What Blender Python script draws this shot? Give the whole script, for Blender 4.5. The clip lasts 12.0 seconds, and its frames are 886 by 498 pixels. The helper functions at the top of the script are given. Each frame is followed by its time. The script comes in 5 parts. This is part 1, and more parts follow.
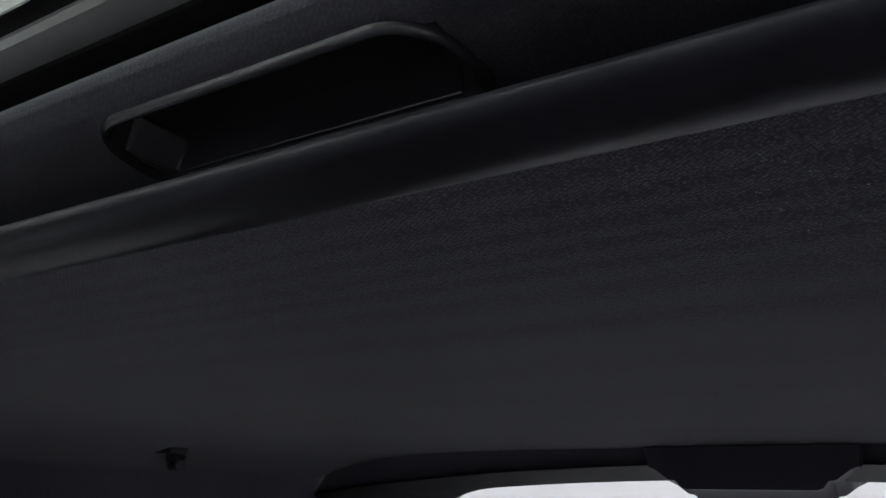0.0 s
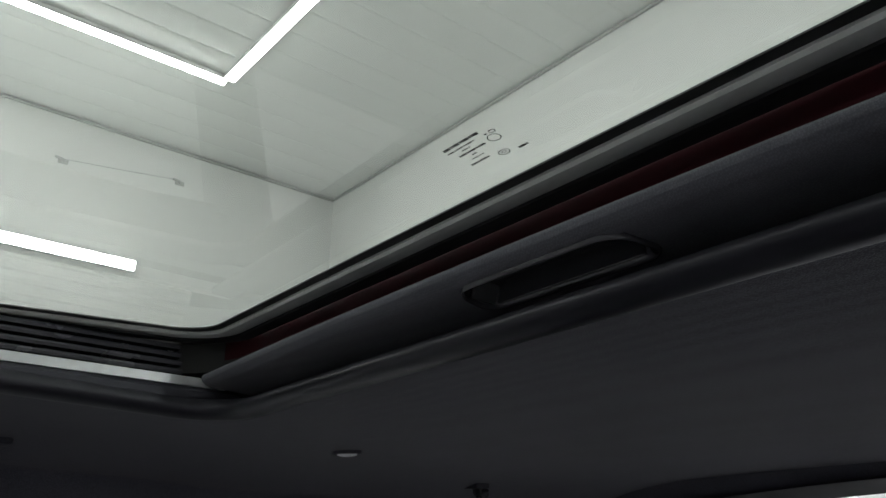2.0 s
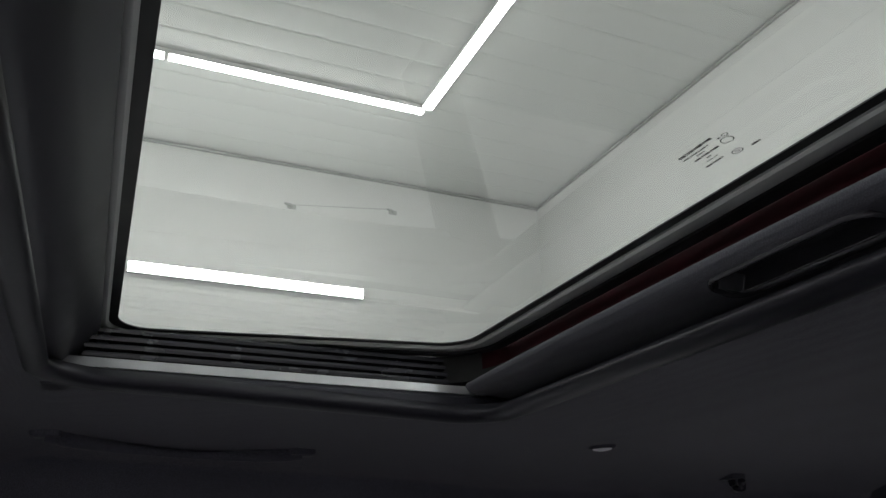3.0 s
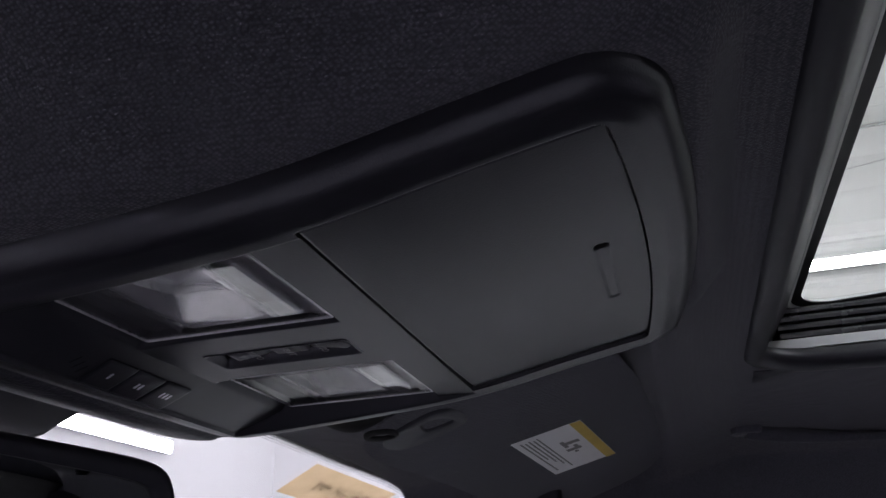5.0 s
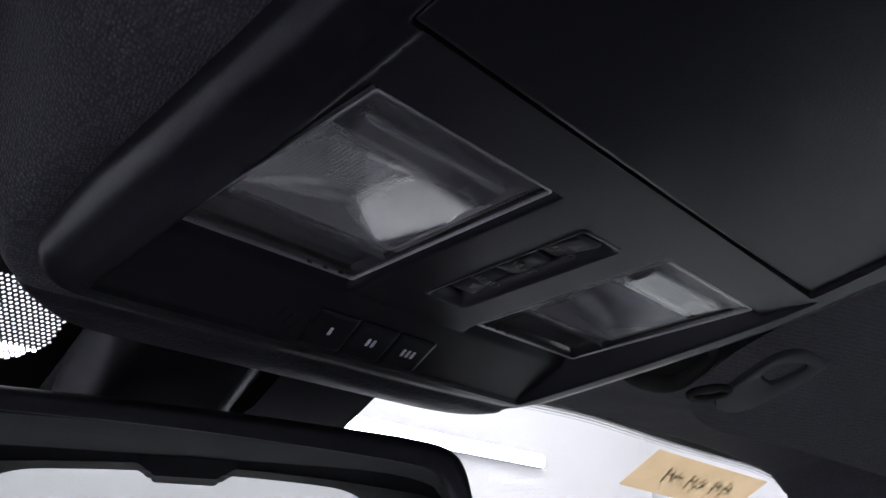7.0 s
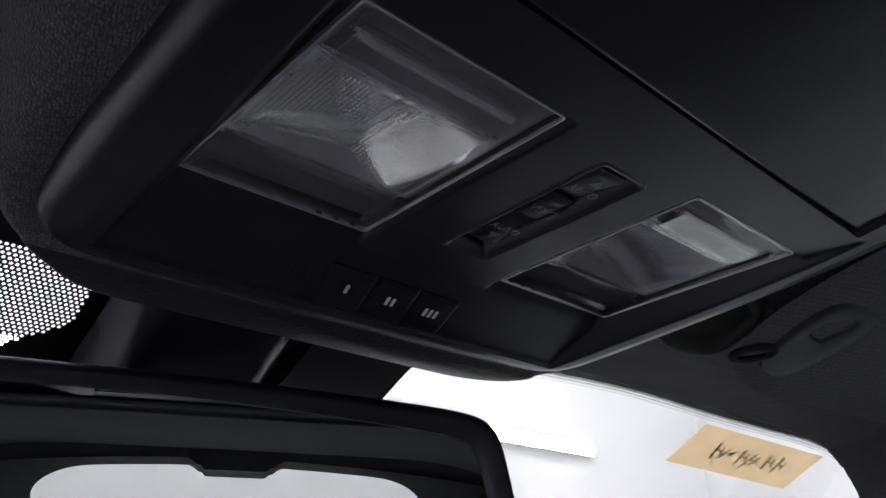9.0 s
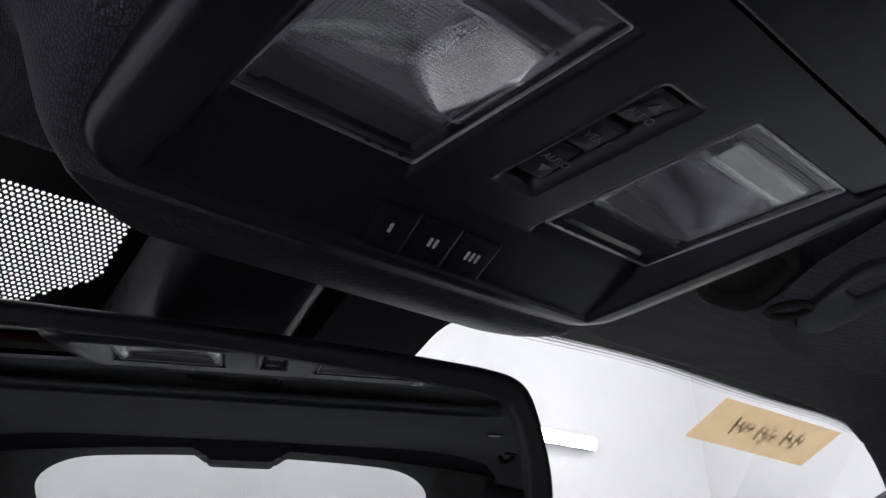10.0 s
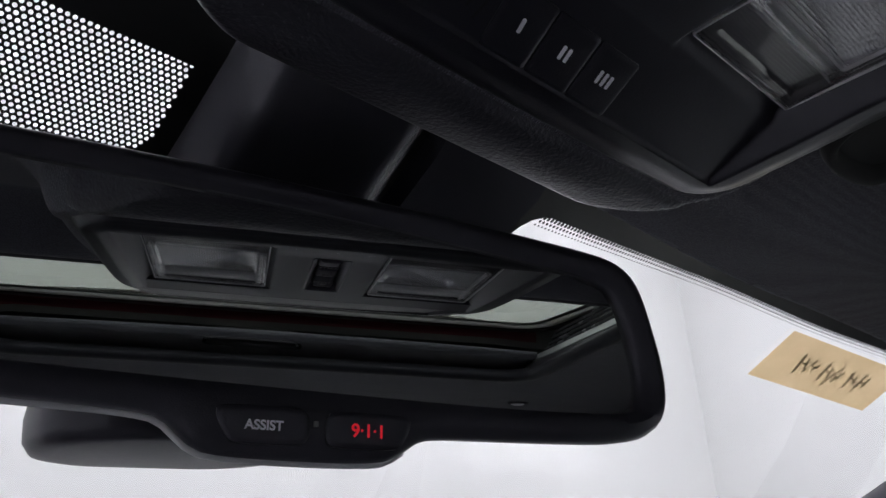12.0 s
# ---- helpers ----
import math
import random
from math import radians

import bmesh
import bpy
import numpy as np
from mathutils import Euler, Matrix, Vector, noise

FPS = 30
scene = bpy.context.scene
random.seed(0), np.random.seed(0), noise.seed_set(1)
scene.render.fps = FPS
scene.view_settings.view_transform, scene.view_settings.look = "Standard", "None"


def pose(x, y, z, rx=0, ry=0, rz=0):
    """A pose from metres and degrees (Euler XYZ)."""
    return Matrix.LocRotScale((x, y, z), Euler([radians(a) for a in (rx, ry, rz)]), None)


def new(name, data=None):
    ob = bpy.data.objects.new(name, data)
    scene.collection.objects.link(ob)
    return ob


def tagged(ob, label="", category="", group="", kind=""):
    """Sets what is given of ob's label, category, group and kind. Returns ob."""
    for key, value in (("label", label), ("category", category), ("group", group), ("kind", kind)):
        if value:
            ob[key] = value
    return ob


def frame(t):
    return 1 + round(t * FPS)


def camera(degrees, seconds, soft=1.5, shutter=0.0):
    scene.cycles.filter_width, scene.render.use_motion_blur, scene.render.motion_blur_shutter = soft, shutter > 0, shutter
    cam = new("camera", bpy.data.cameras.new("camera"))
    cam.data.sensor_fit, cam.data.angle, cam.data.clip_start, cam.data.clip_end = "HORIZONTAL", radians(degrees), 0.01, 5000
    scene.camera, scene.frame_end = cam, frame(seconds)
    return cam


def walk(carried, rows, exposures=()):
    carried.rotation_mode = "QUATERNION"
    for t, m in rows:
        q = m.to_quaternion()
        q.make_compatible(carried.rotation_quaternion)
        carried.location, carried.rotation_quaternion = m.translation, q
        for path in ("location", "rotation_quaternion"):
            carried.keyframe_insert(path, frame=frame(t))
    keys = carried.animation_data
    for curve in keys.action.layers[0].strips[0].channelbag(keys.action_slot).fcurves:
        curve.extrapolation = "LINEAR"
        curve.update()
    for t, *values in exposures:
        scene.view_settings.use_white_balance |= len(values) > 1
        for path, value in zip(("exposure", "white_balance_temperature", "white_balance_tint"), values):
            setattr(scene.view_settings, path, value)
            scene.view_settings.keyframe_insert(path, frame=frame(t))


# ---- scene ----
# ---------------------------------------------------------------- camera
cam = camera(59.4, 12.0)
PATH = [
    (0, (-0.1658, -0.4989, -0.0279), (108.60, -1.52, -148.86)),
    (0.2, (-0.1832, -0.4807, -0.0294), (109.16, -1.24, -148.87)),
    (0.5, (-0.2079, -0.4522, -0.0375), (109.88, -1.10, -148.46)),
    (0.8, (-0.2226, -0.4274, -0.0453), (110.40, -0.94, -146.89)),
    (1, (-0.2316, -0.4123, -0.0477), (110.48, -0.92, -144.96)),
    (1.5, (-0.2577, -0.3845, -0.0559), (111.40, -0.69, -138.64)),
    (2, (-0.2847, -0.3489, -0.0651), (111.74, 0.02, -129.72)),
    (2.5, (-0.3054, -0.3203, -0.0737), (112.01, 0.32, -121.10)),
    (2.7, (-0.3144, -0.3121, -0.0759), (112.14, 0.51, -117.95)),
    (4.3, (-0.3105, -0.2218, -0.1135), (113.55, 1.88, -88.06)),
    (4.5, (-0.2948, -0.2070, -0.1092), (113.78, 1.95, -83.34)),
    (5, (-0.2696, -0.1865, -0.0929), (114.19, 1.81, -73.28)),
    (5.5, (-0.2115, -0.1585, -0.1012), (114.61, 1.71, -64.20)),
    (6, (-0.1955, -0.1766, -0.1141), (115.09, 1.21, -55.69)),
    (6.5, (-0.1800, -0.1846, -0.1214), (115.41, 1.10, -50.57)),
    (7, (-0.1731, -0.1722, -0.0978), (115.70, 1.21, -46.55)),
    (7.2, (-0.1696, -0.1612, -0.0968), (115.66, 1.26, -45.57)),
    (9, (-0.1560, -0.1664, -0.1057), (115.36, 1.70, -42.79)),
    (9.5, (-0.1579, -0.1641, -0.1069), (115.25, 1.94, -42.73)),
    (10, (-0.1585, -0.1462, -0.1202), (115.20, 1.91, -42.83)),
    (10.5, (-0.1546, -0.1093, -0.1378), (114.92, 2.19, -42.86)),
    (11, (-0.1522, -0.0835, -0.1418), (114.99, 2.43, -42.99)),
    (11.5, (-0.1494, -0.0751, -0.1469), (115.06, 2.60, -42.93)),
    (12, (-0.1482, -0.0753, -0.1472), (114.92, 2.73, -42.98)),
]
walk(cam, [(t, pose(*p, *r)) for t, p, r in PATH], [(0, 0.15, 6450, 9), (0.5, 0.4, 6350, 6), (1.0, 0.5, 6450, 5), (1.7, 0.3, 6550, 5), (2.5, 0.0, 6600, 7), (4.5, 0.0, 6400, 19), (5.0, 0.25, 6300, 19), (5.5, 0.5, 6300, 15), (6.5, 0.4, 6300, 12), (9.0, 0.4, 6450, 10), (10.5, 0.25, 6450, 10), (12, 0.2, 6450, 10)])

# ---------------------------------------------------------------- world
world = bpy.data.worlds.new("world")
scene.world = world
world.use_nodes = True
world.node_tree.nodes["Background"].inputs[0].default_value = (0.75, 0.8, 0.85, 1)
world.node_tree.nodes["Background"].inputs[1].default_value = 0.02
TUBE_POWER = 29.0


# ---------------------------------------------------------------- materials


COOL = (0.86, 0.845, 1.0)


def material(name, color, rough=0.5, metal=0.0, spec=0.5, sheen=(1, 1, 1)):
    m = bpy.data.materials.new(name)
    m.use_nodes = True
    b = m.node_tree.nodes["Principled BSDF"]
    b.inputs["Base Color"].default_value = (*color, 1)
    b.inputs["Roughness"].default_value = rough
    b.inputs["Metallic"].default_value = metal
    b.inputs["Specular IOR Level"].default_value = spec
    b.inputs["Specular Tint"].default_value = (*sheen, 1)
    return m


def node(m, kind, **values):
    n = m.node_tree.nodes.new(kind)
    for key, value in values.items():
        n.inputs[key.replace("_", " ")].default_value = value
    return n


def wire(m, a, out, b, into):
    m.node_tree.links.new(a.outputs[out], b.inputs[into])


def speckle(m, scale, low, high, rough_low, rough_high, depth=0.0, fine=900.0):
    """Colour and roughness vary at one scale, relief at a finer one."""
    b = m.node_tree.nodes["Principled BSDF"]
    where = m.node_tree.nodes.new("ShaderNodeTexCoord")
    n = node(m, "ShaderNodeTexNoise", Scale=scale, Detail=5.0)
    wire(m, where, "Object", n, "Vector")
    for socket, lo, hi in (("Base Color", low, high), ("Roughness", (rough_low,) * 3, (rough_high,) * 3)):
        ramp = m.node_tree.nodes.new("ShaderNodeValToRGB")
        ramp.color_ramp.elements[0].position, ramp.color_ramp.elements[1].position = 0.3, 0.7
        ramp.color_ramp.elements[0].color, ramp.color_ramp.elements[1].color = (*lo, 1), (*hi, 1)
        wire(m, n, "Fac", ramp, "Fac")
        wire(m, ramp, "Color", b, socket)
    if depth:
        f = node(m, "ShaderNodeTexNoise", Scale=fine, Detail=2.0)
        wire(m, where, "Object", f, "Vector")
        bump = node(m, "ShaderNodeBump", Strength=1.0, Distance=depth)
        wire(m, f, "Fac", bump, "Height")
        wire(m, bump, "Normal", b, "Normal")
    return m


def knit(name, color, pitch, depth, contrast):
    """Knitted cloth: rows of small stitches, with a little fuzz and shading between yarns."""
    m = material(name, color, 0.92, 0, 0.25)
    b = m.node_tree.nodes["Principled BSDF"]
    b.inputs["Sheen Weight"].default_value = 0.16
    b.inputs["Sheen Roughness"].default_value = 0.45
    where = m.node_tree.nodes.new("ShaderNodeTexCoord")
    lay = m.node_tree.nodes.new("ShaderNodeMapping")
    lay.inputs["Rotation"].default_value = (0, 0, radians(24))
    lay.inputs["Scale"].default_value = (1 / pitch, 0.62 / pitch, 0.8 / pitch)
    wire(m, where, "Object", lay, "Vector")
    cells = node(m, "ShaderNodeTexVoronoi", Scale=1.0, Randomness=0.55)
    wire(m, lay, "Vector", cells, "Vector")
    both = m.node_tree.nodes.new("ShaderNodeMath")
    both.operation, both.use_clamp = "MULTIPLY_ADD", True
    wire(m, cells, "Distance", both, 0)
    both.inputs[1].default_value, both.inputs[2].default_value = -1.55, 1.0
    stain = node(m, "ShaderNodeTexNoise", Scale=6.0, Detail=4.0)
    wire(m, where, "Object", stain, "Vector")
    tone = m.node_tree.nodes.new("ShaderNodeMath")
    tone.operation = "MULTIPLY_ADD"
    wire(m, stain, "Fac", tone, 0)
    tone.inputs[1].default_value, tone.inputs[2].default_value = 0.5, 0.0
    mixed = m.node_tree.nodes.new("ShaderNodeMath")
    mixed.operation = "MULTIPLY_ADD"
    wire(m, both, 0, mixed, 0)
    mixed.inputs[1].default_value = 0.7
    wire(m, tone, 0, mixed, 2)
    ramp = m.node_tree.nodes.new("ShaderNodeValToRGB")
    ramp.color_ramp.elements[0].position, ramp.color_ramp.elements[1].position = 0.1, 0.9
    ramp.color_ramp.elements[0].color = (*(c * (1 - 0.50 * contrast) for c in color), 1)
    ramp.color_ramp.elements[1].color = (*(c * (1 + 0.70 * contrast) for c in color), 1)
    wire(m, mixed, 0, ramp, "Fac")
    wire(m, ramp, "Color", b, "Base Color")
    bump = node(m, "ShaderNodeBump", Strength=0.9, Distance=depth)
    wire(m, both, 0, bump, "Height")
    wire(m, bump, "Normal", b, "Normal")
    return m


def gloss_share(m, least, steep=5.0):
    """Schlick's share of mirrored light, the same from both sides of a thin sheet."""
    facing = m.node_tree.nodes.new("ShaderNodeLayerWeight")
    facing.inputs["Blend"].default_value = 0.5
    fifth = m.node_tree.nodes.new("ShaderNodeMath")
    fifth.operation = "POWER"
    wire(m, facing, "Facing", fifth, 0)
    fifth.inputs[1].default_value = steep
    share = m.node_tree.nodes.new("ShaderNodeMath")
    share.operation = "MULTIPLY_ADD"
    wire(m, fifth, 0, share, 0)
    share.inputs[1].default_value, share.inputs[2].default_value = 1 - least, least
    return share


def prism_plastic(name):
    """Clear moulded lens: part straight view, part bent by the prisms, part gloss."""
    m = bpy.data.materials.new(name)
    m.use_nodes = True
    m.node_tree.nodes.remove(m.node_tree.nodes["Principled BSDF"])
    clear = node(m, "ShaderNodeBsdfTransparent", Color=(0.96, 0.96, 0.97, 1))
    bent = node(m, "ShaderNodeBsdfRefraction", Color=(0.97, 0.97, 0.98, 1), Roughness=0.0, IOR=1.32)
    shine = node(m, "ShaderNodeBsdfGlossy", Color=(1, 1, 1, 1), Roughness=0.05)
    body = m.node_tree.nodes.new("ShaderNodeMixShader")
    body.inputs[0].default_value = 0.75
    wire(m, clear, 0, body, 1)
    wire(m, bent, 0, body, 2)
    mix = m.node_tree.nodes.new("ShaderNodeMixShader")
    wire(m, gloss_share(m, 0.10, 3.0), 0, mix, 0)
    wire(m, body, 0, mix, 1)
    wire(m, shine, 0, mix, 2)
    wire(m, mix, 0, m.node_tree.nodes["Material Output"], 0)
    return m


def paper(name, color, dark):
    """Paper that lets some light through from behind."""
    m = speckle(material(name, color, 0.8), 35, dark, color, 0.75, 0.9, 0.0001, 400)
    b = m.node_tree.nodes["Principled BSDF"]
    through_light = node(m, "ShaderNodeBsdfTranslucent")
    wire(m, [n for n in m.node_tree.nodes if n.type == "VALTORGB"][0], "Color", through_light, "Color")
    mix = m.node_tree.nodes.new("ShaderNodeMixShader")
    mix.inputs[0].default_value = 0.6
    wire(m, b, 0, mix, 1)
    wire(m, through_light, 0, mix, 2)
    wire(m, mix, 0, m.node_tree.nodes["Material Output"], 0)
    return m


def pane(name, tint, gloss=1.0):
    """Thin flat glass: lets the view through with its tint, mirrors by Fresnel."""
    m = bpy.data.materials.new(name)
    m.use_nodes = True
    m.node_tree.nodes.remove(m.node_tree.nodes["Principled BSDF"])
    clear = node(m, "ShaderNodeBsdfTransparent", Color=(*tint, 1))
    shine = node(m, "ShaderNodeBsdfGlossy", Color=(gloss, gloss, gloss, 1), Roughness=0.0)
    mix = m.node_tree.nodes.new("ShaderNodeMixShader")
    wire(m, gloss_share(m, 0.04), 0, mix, 0)
    wire(m, clear, 0, mix, 1)
    wire(m, shine, 0, mix, 2)
    wire(m, mix, 0, m.node_tree.nodes["Material Output"], 0)
    return m


def glow(name, color, strength):
    m = material(name, (0.8, 0.8, 0.8), 0.4)
    b = m.node_tree.nodes["Principled BSDF"]
    b.inputs["Emission Color"].default_value = (*color, 1)
    b.inputs["Emission Strength"].default_value = strength
    return m


HEADLINER = knit("headliner_cloth", (0.070, 0.069, 0.087), 0.00082, 0.00032, 0.8)
SHADE_CLOTH = knit("sunshade_cloth", (0.088, 0.087, 0.106), 0.00082, 0.00016, 0.45)
PLASTIC = speckle(material("grained_black_plastic", (0.025, 0.025, 0.028), 0.5, 0.0, 0.44, COOL), 9, (0.0120, 0.0116, 0.0160), (0.0150, 0.0146, 0.0198), 0.29, 0.34, 0.00006, 1500)
TRIM = speckle(material("soft_dark_trim", (0.03, 0.03, 0.033), 0.6, 0.0, 0.44, COOL), 12, (0.019, 0.0186, 0.0245), (0.024, 0.0235, 0.0305), 0.38, 0.45, 0.00008, 1200)
MIRROR_PLASTIC = speckle(material("mirror_housing_plastic", (0.02, 0.02, 0.022), 0.42, 0.0, 0.5, COOL), 20, (0.0200, 0.0196, 0.0255), (0.0260, 0.0254, 0.0325), 0.34, 0.40, 0.00008, 1800)
GLOSSY = speckle(material("smooth_black_plastic", (0.015, 0.015, 0.017), 0.28, 0.0, 0.5, COOL), 30, (0.024, 0.0236, 0.030), (0.028, 0.0275, 0.035), 0.31, 0.34, 0.00003, 900)
BEAD = speckle(material("satin_black_bead", (0.016, 0.016, 0.020), 0.32, 0.0, 0.34, COOL), 12, (0.018, 0.0175, 0.0225), (0.022, 0.0215, 0.0275), 0.40, 0.44)
LIP_GLINT = speckle(material("pale_lip_glint", (0.2, 0.2, 0.22), 0.3, 0.0, 0.5), 30, (0.40, 0.40, 0.43), (0.48, 0.48, 0.51), 0.22, 0.30)
MOUNT = speckle(material("satin_cover_plastic", (0.03, 0.03, 0.036), 0.26, 0.0, 0.75, COOL), 30, (0.026, 0.026, 0.032), (0.032, 0.032, 0.039), 0.24, 0.28, 0.00003, 900)
VINYL = speckle(material("leather_grained_vinyl", (0.014, 0.014, 0.017), 0.4, 0.0, 0.42, COOL), 14, (0.026, 0.0255, 0.033), (0.034, 0.0333, 0.043), 0.36, 0.44, 0.00050, 620)
DARK = speckle(material("dull_black_plastic", (0.012, 0.012, 0.013), 0.7), 15, (0.009, 0.009, 0.010), (0.015, 0.015, 0.016), 0.62, 0.8)
RUBBER = speckle(material("black_rubber", (0.014, 0.014, 0.015), 0.65), 25, (0.011, 0.011, 0.012), (0.018, 0.018, 0.019), 0.55, 0.75)
FRONT_GREY = speckle(material("satin_grey_panel", (0.06, 0.06, 0.068), 0.4, 0.0, 0.5, COOL), 15, (0.028, 0.0275, 0.034), (0.036, 0.0353, 0.043), 0.30, 0.38)
GREY_FRAME = speckle(material("grey_painted_frame", (0.12, 0.12, 0.115), 0.42), 18, (0.60, 0.61, 0.59), (0.68, 0.69, 0.67), 0.30, 0.42)
ALUMINIUM = speckle(material("brushed_aluminium", (0.5, 0.5, 0.52), 0.35, 0.6), 40, (0.46, 0.46, 0.49), (0.56, 0.56, 0.59), 0.3, 0.45)
CABIN_CLOTH = speckle(material("dark_grey_cloth", (0.12, 0.12, 0.125), 0.85), 20, (0.13, 0.128, 0.140), (0.17, 0.167, 0.182), 0.8, 0.95)
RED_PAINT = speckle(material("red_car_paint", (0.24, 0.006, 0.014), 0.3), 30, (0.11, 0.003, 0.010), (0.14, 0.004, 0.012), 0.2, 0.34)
# the roof's red, dulled and darkened so the recessed edge stays dim
RED_SHADED = speckle(material("dull_shaded_red_paint", (0.2, 0.004, 0.012), 0.6, 0.0, 0.15), 30, (0.032, 0.0007, 0.004), (0.042, 0.001, 0.005), 0.55, 0.65)
REFLECTOR = speckle(material("silvered_reflector", (0.88, 0.88, 0.9), 0.25, 0.92), 60, (0.93, 0.93, 0.95), (0.97, 0.97, 0.98), 0.10, 0.14)
LAMP_DARK = speckle(material("smoke_grey_plastic", (0.12, 0.12, 0.13), 0.3), 50, (0.11, 0.108, 0.12), (0.15, 0.148, 0.16), 0.28, 0.40)
LAMP_GREY = speckle(material("grey_lamp_box", (0.7, 0.7, 0.72), 0.35, 0.6), 50, (0.64, 0.63, 0.67), (0.74, 0.73, 0.77), 0.28, 0.40)
SILVERED = material("mirror_silver", (0.66, 0.68, 0.665), 0.0, 1.0)
PAPER_BROWN = paper("brown_paper", (0.74, 0.57, 0.35), (0.66, 0.50, 0.29))
PAPER_WHITE = speckle(material("white_label_paper", (0.62, 0.62, 0.62), 0.6), 40, (0.86, 0.86, 0.87), (0.91, 0.91, 0.92), 0.5, 0.7)
PAPER_YELLOW = speckle(material("yellow_label_print", (0.70, 0.50, 0.10), 0.6), 40, (0.64, 0.45, 0.08), (0.74, 0.54, 0.12), 0.5, 0.7)
HANDLE_GREY = speckle(material("satin_dark_plastic", (0.05, 0.05, 0.055), 0.32), 30, (0.045, 0.0445, 0.053), (0.052, 0.0512, 0.061), 0.25, 0.28, 0.00002, 900)
PULL = speckle(material("satin_pull_plastic", (0.06, 0.06, 0.066), 0.24, 0.0, 0.75), 30, (0.050, 0.0495, 0.058), (0.060, 0.0595, 0.070), 0.20, 0.24)
INK = material("dark_ink", (0.03, 0.03, 0.035), 0.7)
INK_GREY = material("grey_print", (0.25, 0.25, 0.25), 0.6)
FRIT = speckle(material("black_glass_print", (0.008, 0.008, 0.009), 0.4), 30, (0.007, 0.007, 0.008), (0.011, 0.011, 0.012), 0.35, 0.5)
PRINT_WHITE = material("pale_lettering", (0.84, 0.82, 0.90), 0.5)
PRINT_GREY = material("grey_lettering", (0.16, 0.16, 0.165), 0.5)
PRINT_RED = glow("lit_red_lettering", (0.80, 0.012, 0.035), 0.30)
PRINT_RED.node_tree.nodes["Principled BSDF"].inputs["Base Color"].default_value = (0.6, 0.02, 0.02, 1)
SUNROOF_GLASS = pane("tinted_roof_glass", (0.550, 0.588, 0.546))
CLEAR_GLASS = pane("clear_car_glass", (0.915, 0.915, 0.955))
SIDE_GLASS = pane("side_car_glass", (0.80, 0.84, 0.83))
PRIVACY_GLASS = pane("dark_rear_side_glass", (0.90, 0.92, 0.92))
STRIP_GREY = speckle(material("pale_grey_strip", (0.5, 0.5, 0.5), 0.6), 20, (0.46, 0.47, 0.46), (0.54, 0.55, 0.54), 0.5, 0.7)
WALL_PAINT = speckle(material("white_wall_paint", (0.8, 0.8, 0.79), 0.7), 1.1, (0.77, 0.775, 0.77), (0.82, 0.82, 0.815), 0.6, 0.8, 0.0004, 90)
CEILING_PVC = speckle(material("white_ceiling_panel", (0.74, 0.75, 0.74), 0.45), 0.9, (0.71, 0.72, 0.71), (0.76, 0.77, 0.76), 0.36, 0.55)
CONCRETE = speckle(material("grey_floor_coating", (0.35, 0.35, 0.35), 0.4), 1.5, (0.43, 0.43, 0.43), (0.50, 0.50, 0.50), 0.35, 0.5)
TUBE_GLOW = glow("led_tube_glow", (0.982, 0.980, 1.008), TUBE_POWER)
TUBE_CAP = speckle(material("white_lamp_cap", (0.75, 0.75, 0.75), 0.5), 30, (0.7, 0.7, 0.7), (0.78, 0.78, 0.78), 0.4, 0.6)
LENS = prism_plastic("clear_lens_plastic")

# ---------------------------------------------------------------- mesh helpers


def to_mesh(name, verts, faces, mat, smooth=True, angle=35):
    me = bpy.data.meshes.new(name)
    me.from_pydata([tuple(v) for v in verts], [], faces)
    me.materials.append(mat)
    me.validate()
    if smooth:
        me.polygons.foreach_set("use_smooth", [True] * len(me.polygons))
        me.set_sharp_from_angle(angle=radians(angle))
    me.update()
    return me


def part(name, mesh, parent=None, label="", at=None):
    ob = new(name, mesh)
    if parent:
        ob.parent = parent
    if at is not None:
        ob.matrix_local = at
    if label:
        ob["label"] = label
    return ob


def thing(name, label, category, group="", kind="", at=None):
    ob = new(name)
    if at is not None:
        ob.matrix_world = at
    return tagged(ob, label, category, group, kind)


def grid(xs, ys, height, keep=None):
    """A surface z = height(x, y) over a rectangle; keep(x, y) of a cell's middle leaves cells out."""
    verts = [(x, y, height(x, y)) for y in ys for x in xs]
    w, faces = len(xs), []
    for j in range(len(ys) - 1):
        for i in range(w - 1):
            if keep is None or keep((xs[i] + xs[i + 1]) / 2, (ys[j] + ys[j + 1]) / 2):
                a = j * w + i
                faces.append((a, a + w, a + w + 1, a + 1))
    used = sorted({i for f in faces for i in f})
    spot = {v: n for n, v in enumerate(used)}
    return [verts[i] for i in used], [tuple(spot[i] for i in f) for f in faces]


def span(a, b, n):
    return [a + (b - a) * i / n for i in range(n + 1)]


def loft(loops, ring=True, cap_start=False, cap_end=False):
    """Skin through loops of equal length; ring closes each loop."""
    n = len(loops[0])
    verts = [v for loop in loops for v in loop]
    faces = []
    for k in range(len(loops) - 1):
        for i in range(n if ring else n - 1):
            a, b = k * n + i, k * n + (i + 1) % n
            faces.append((a, b, b + n, a + n))
    if cap_start:
        faces.append(tuple(range(n))[::-1])
    if cap_end:
        faces.append(tuple(range((len(loops) - 1) * n, len(loops) * n)))
    return verts, faces


def joined(*pieces):
    verts, faces = [], []
    for v, f in pieces:
        base = len(verts)
        verts += list(v)
        faces += [tuple(i + base for i in q) for q in f]
    return verts, faces


def moved(piece, m):
    return [m @ Vector(v) for v in piece[0]], piece[1]


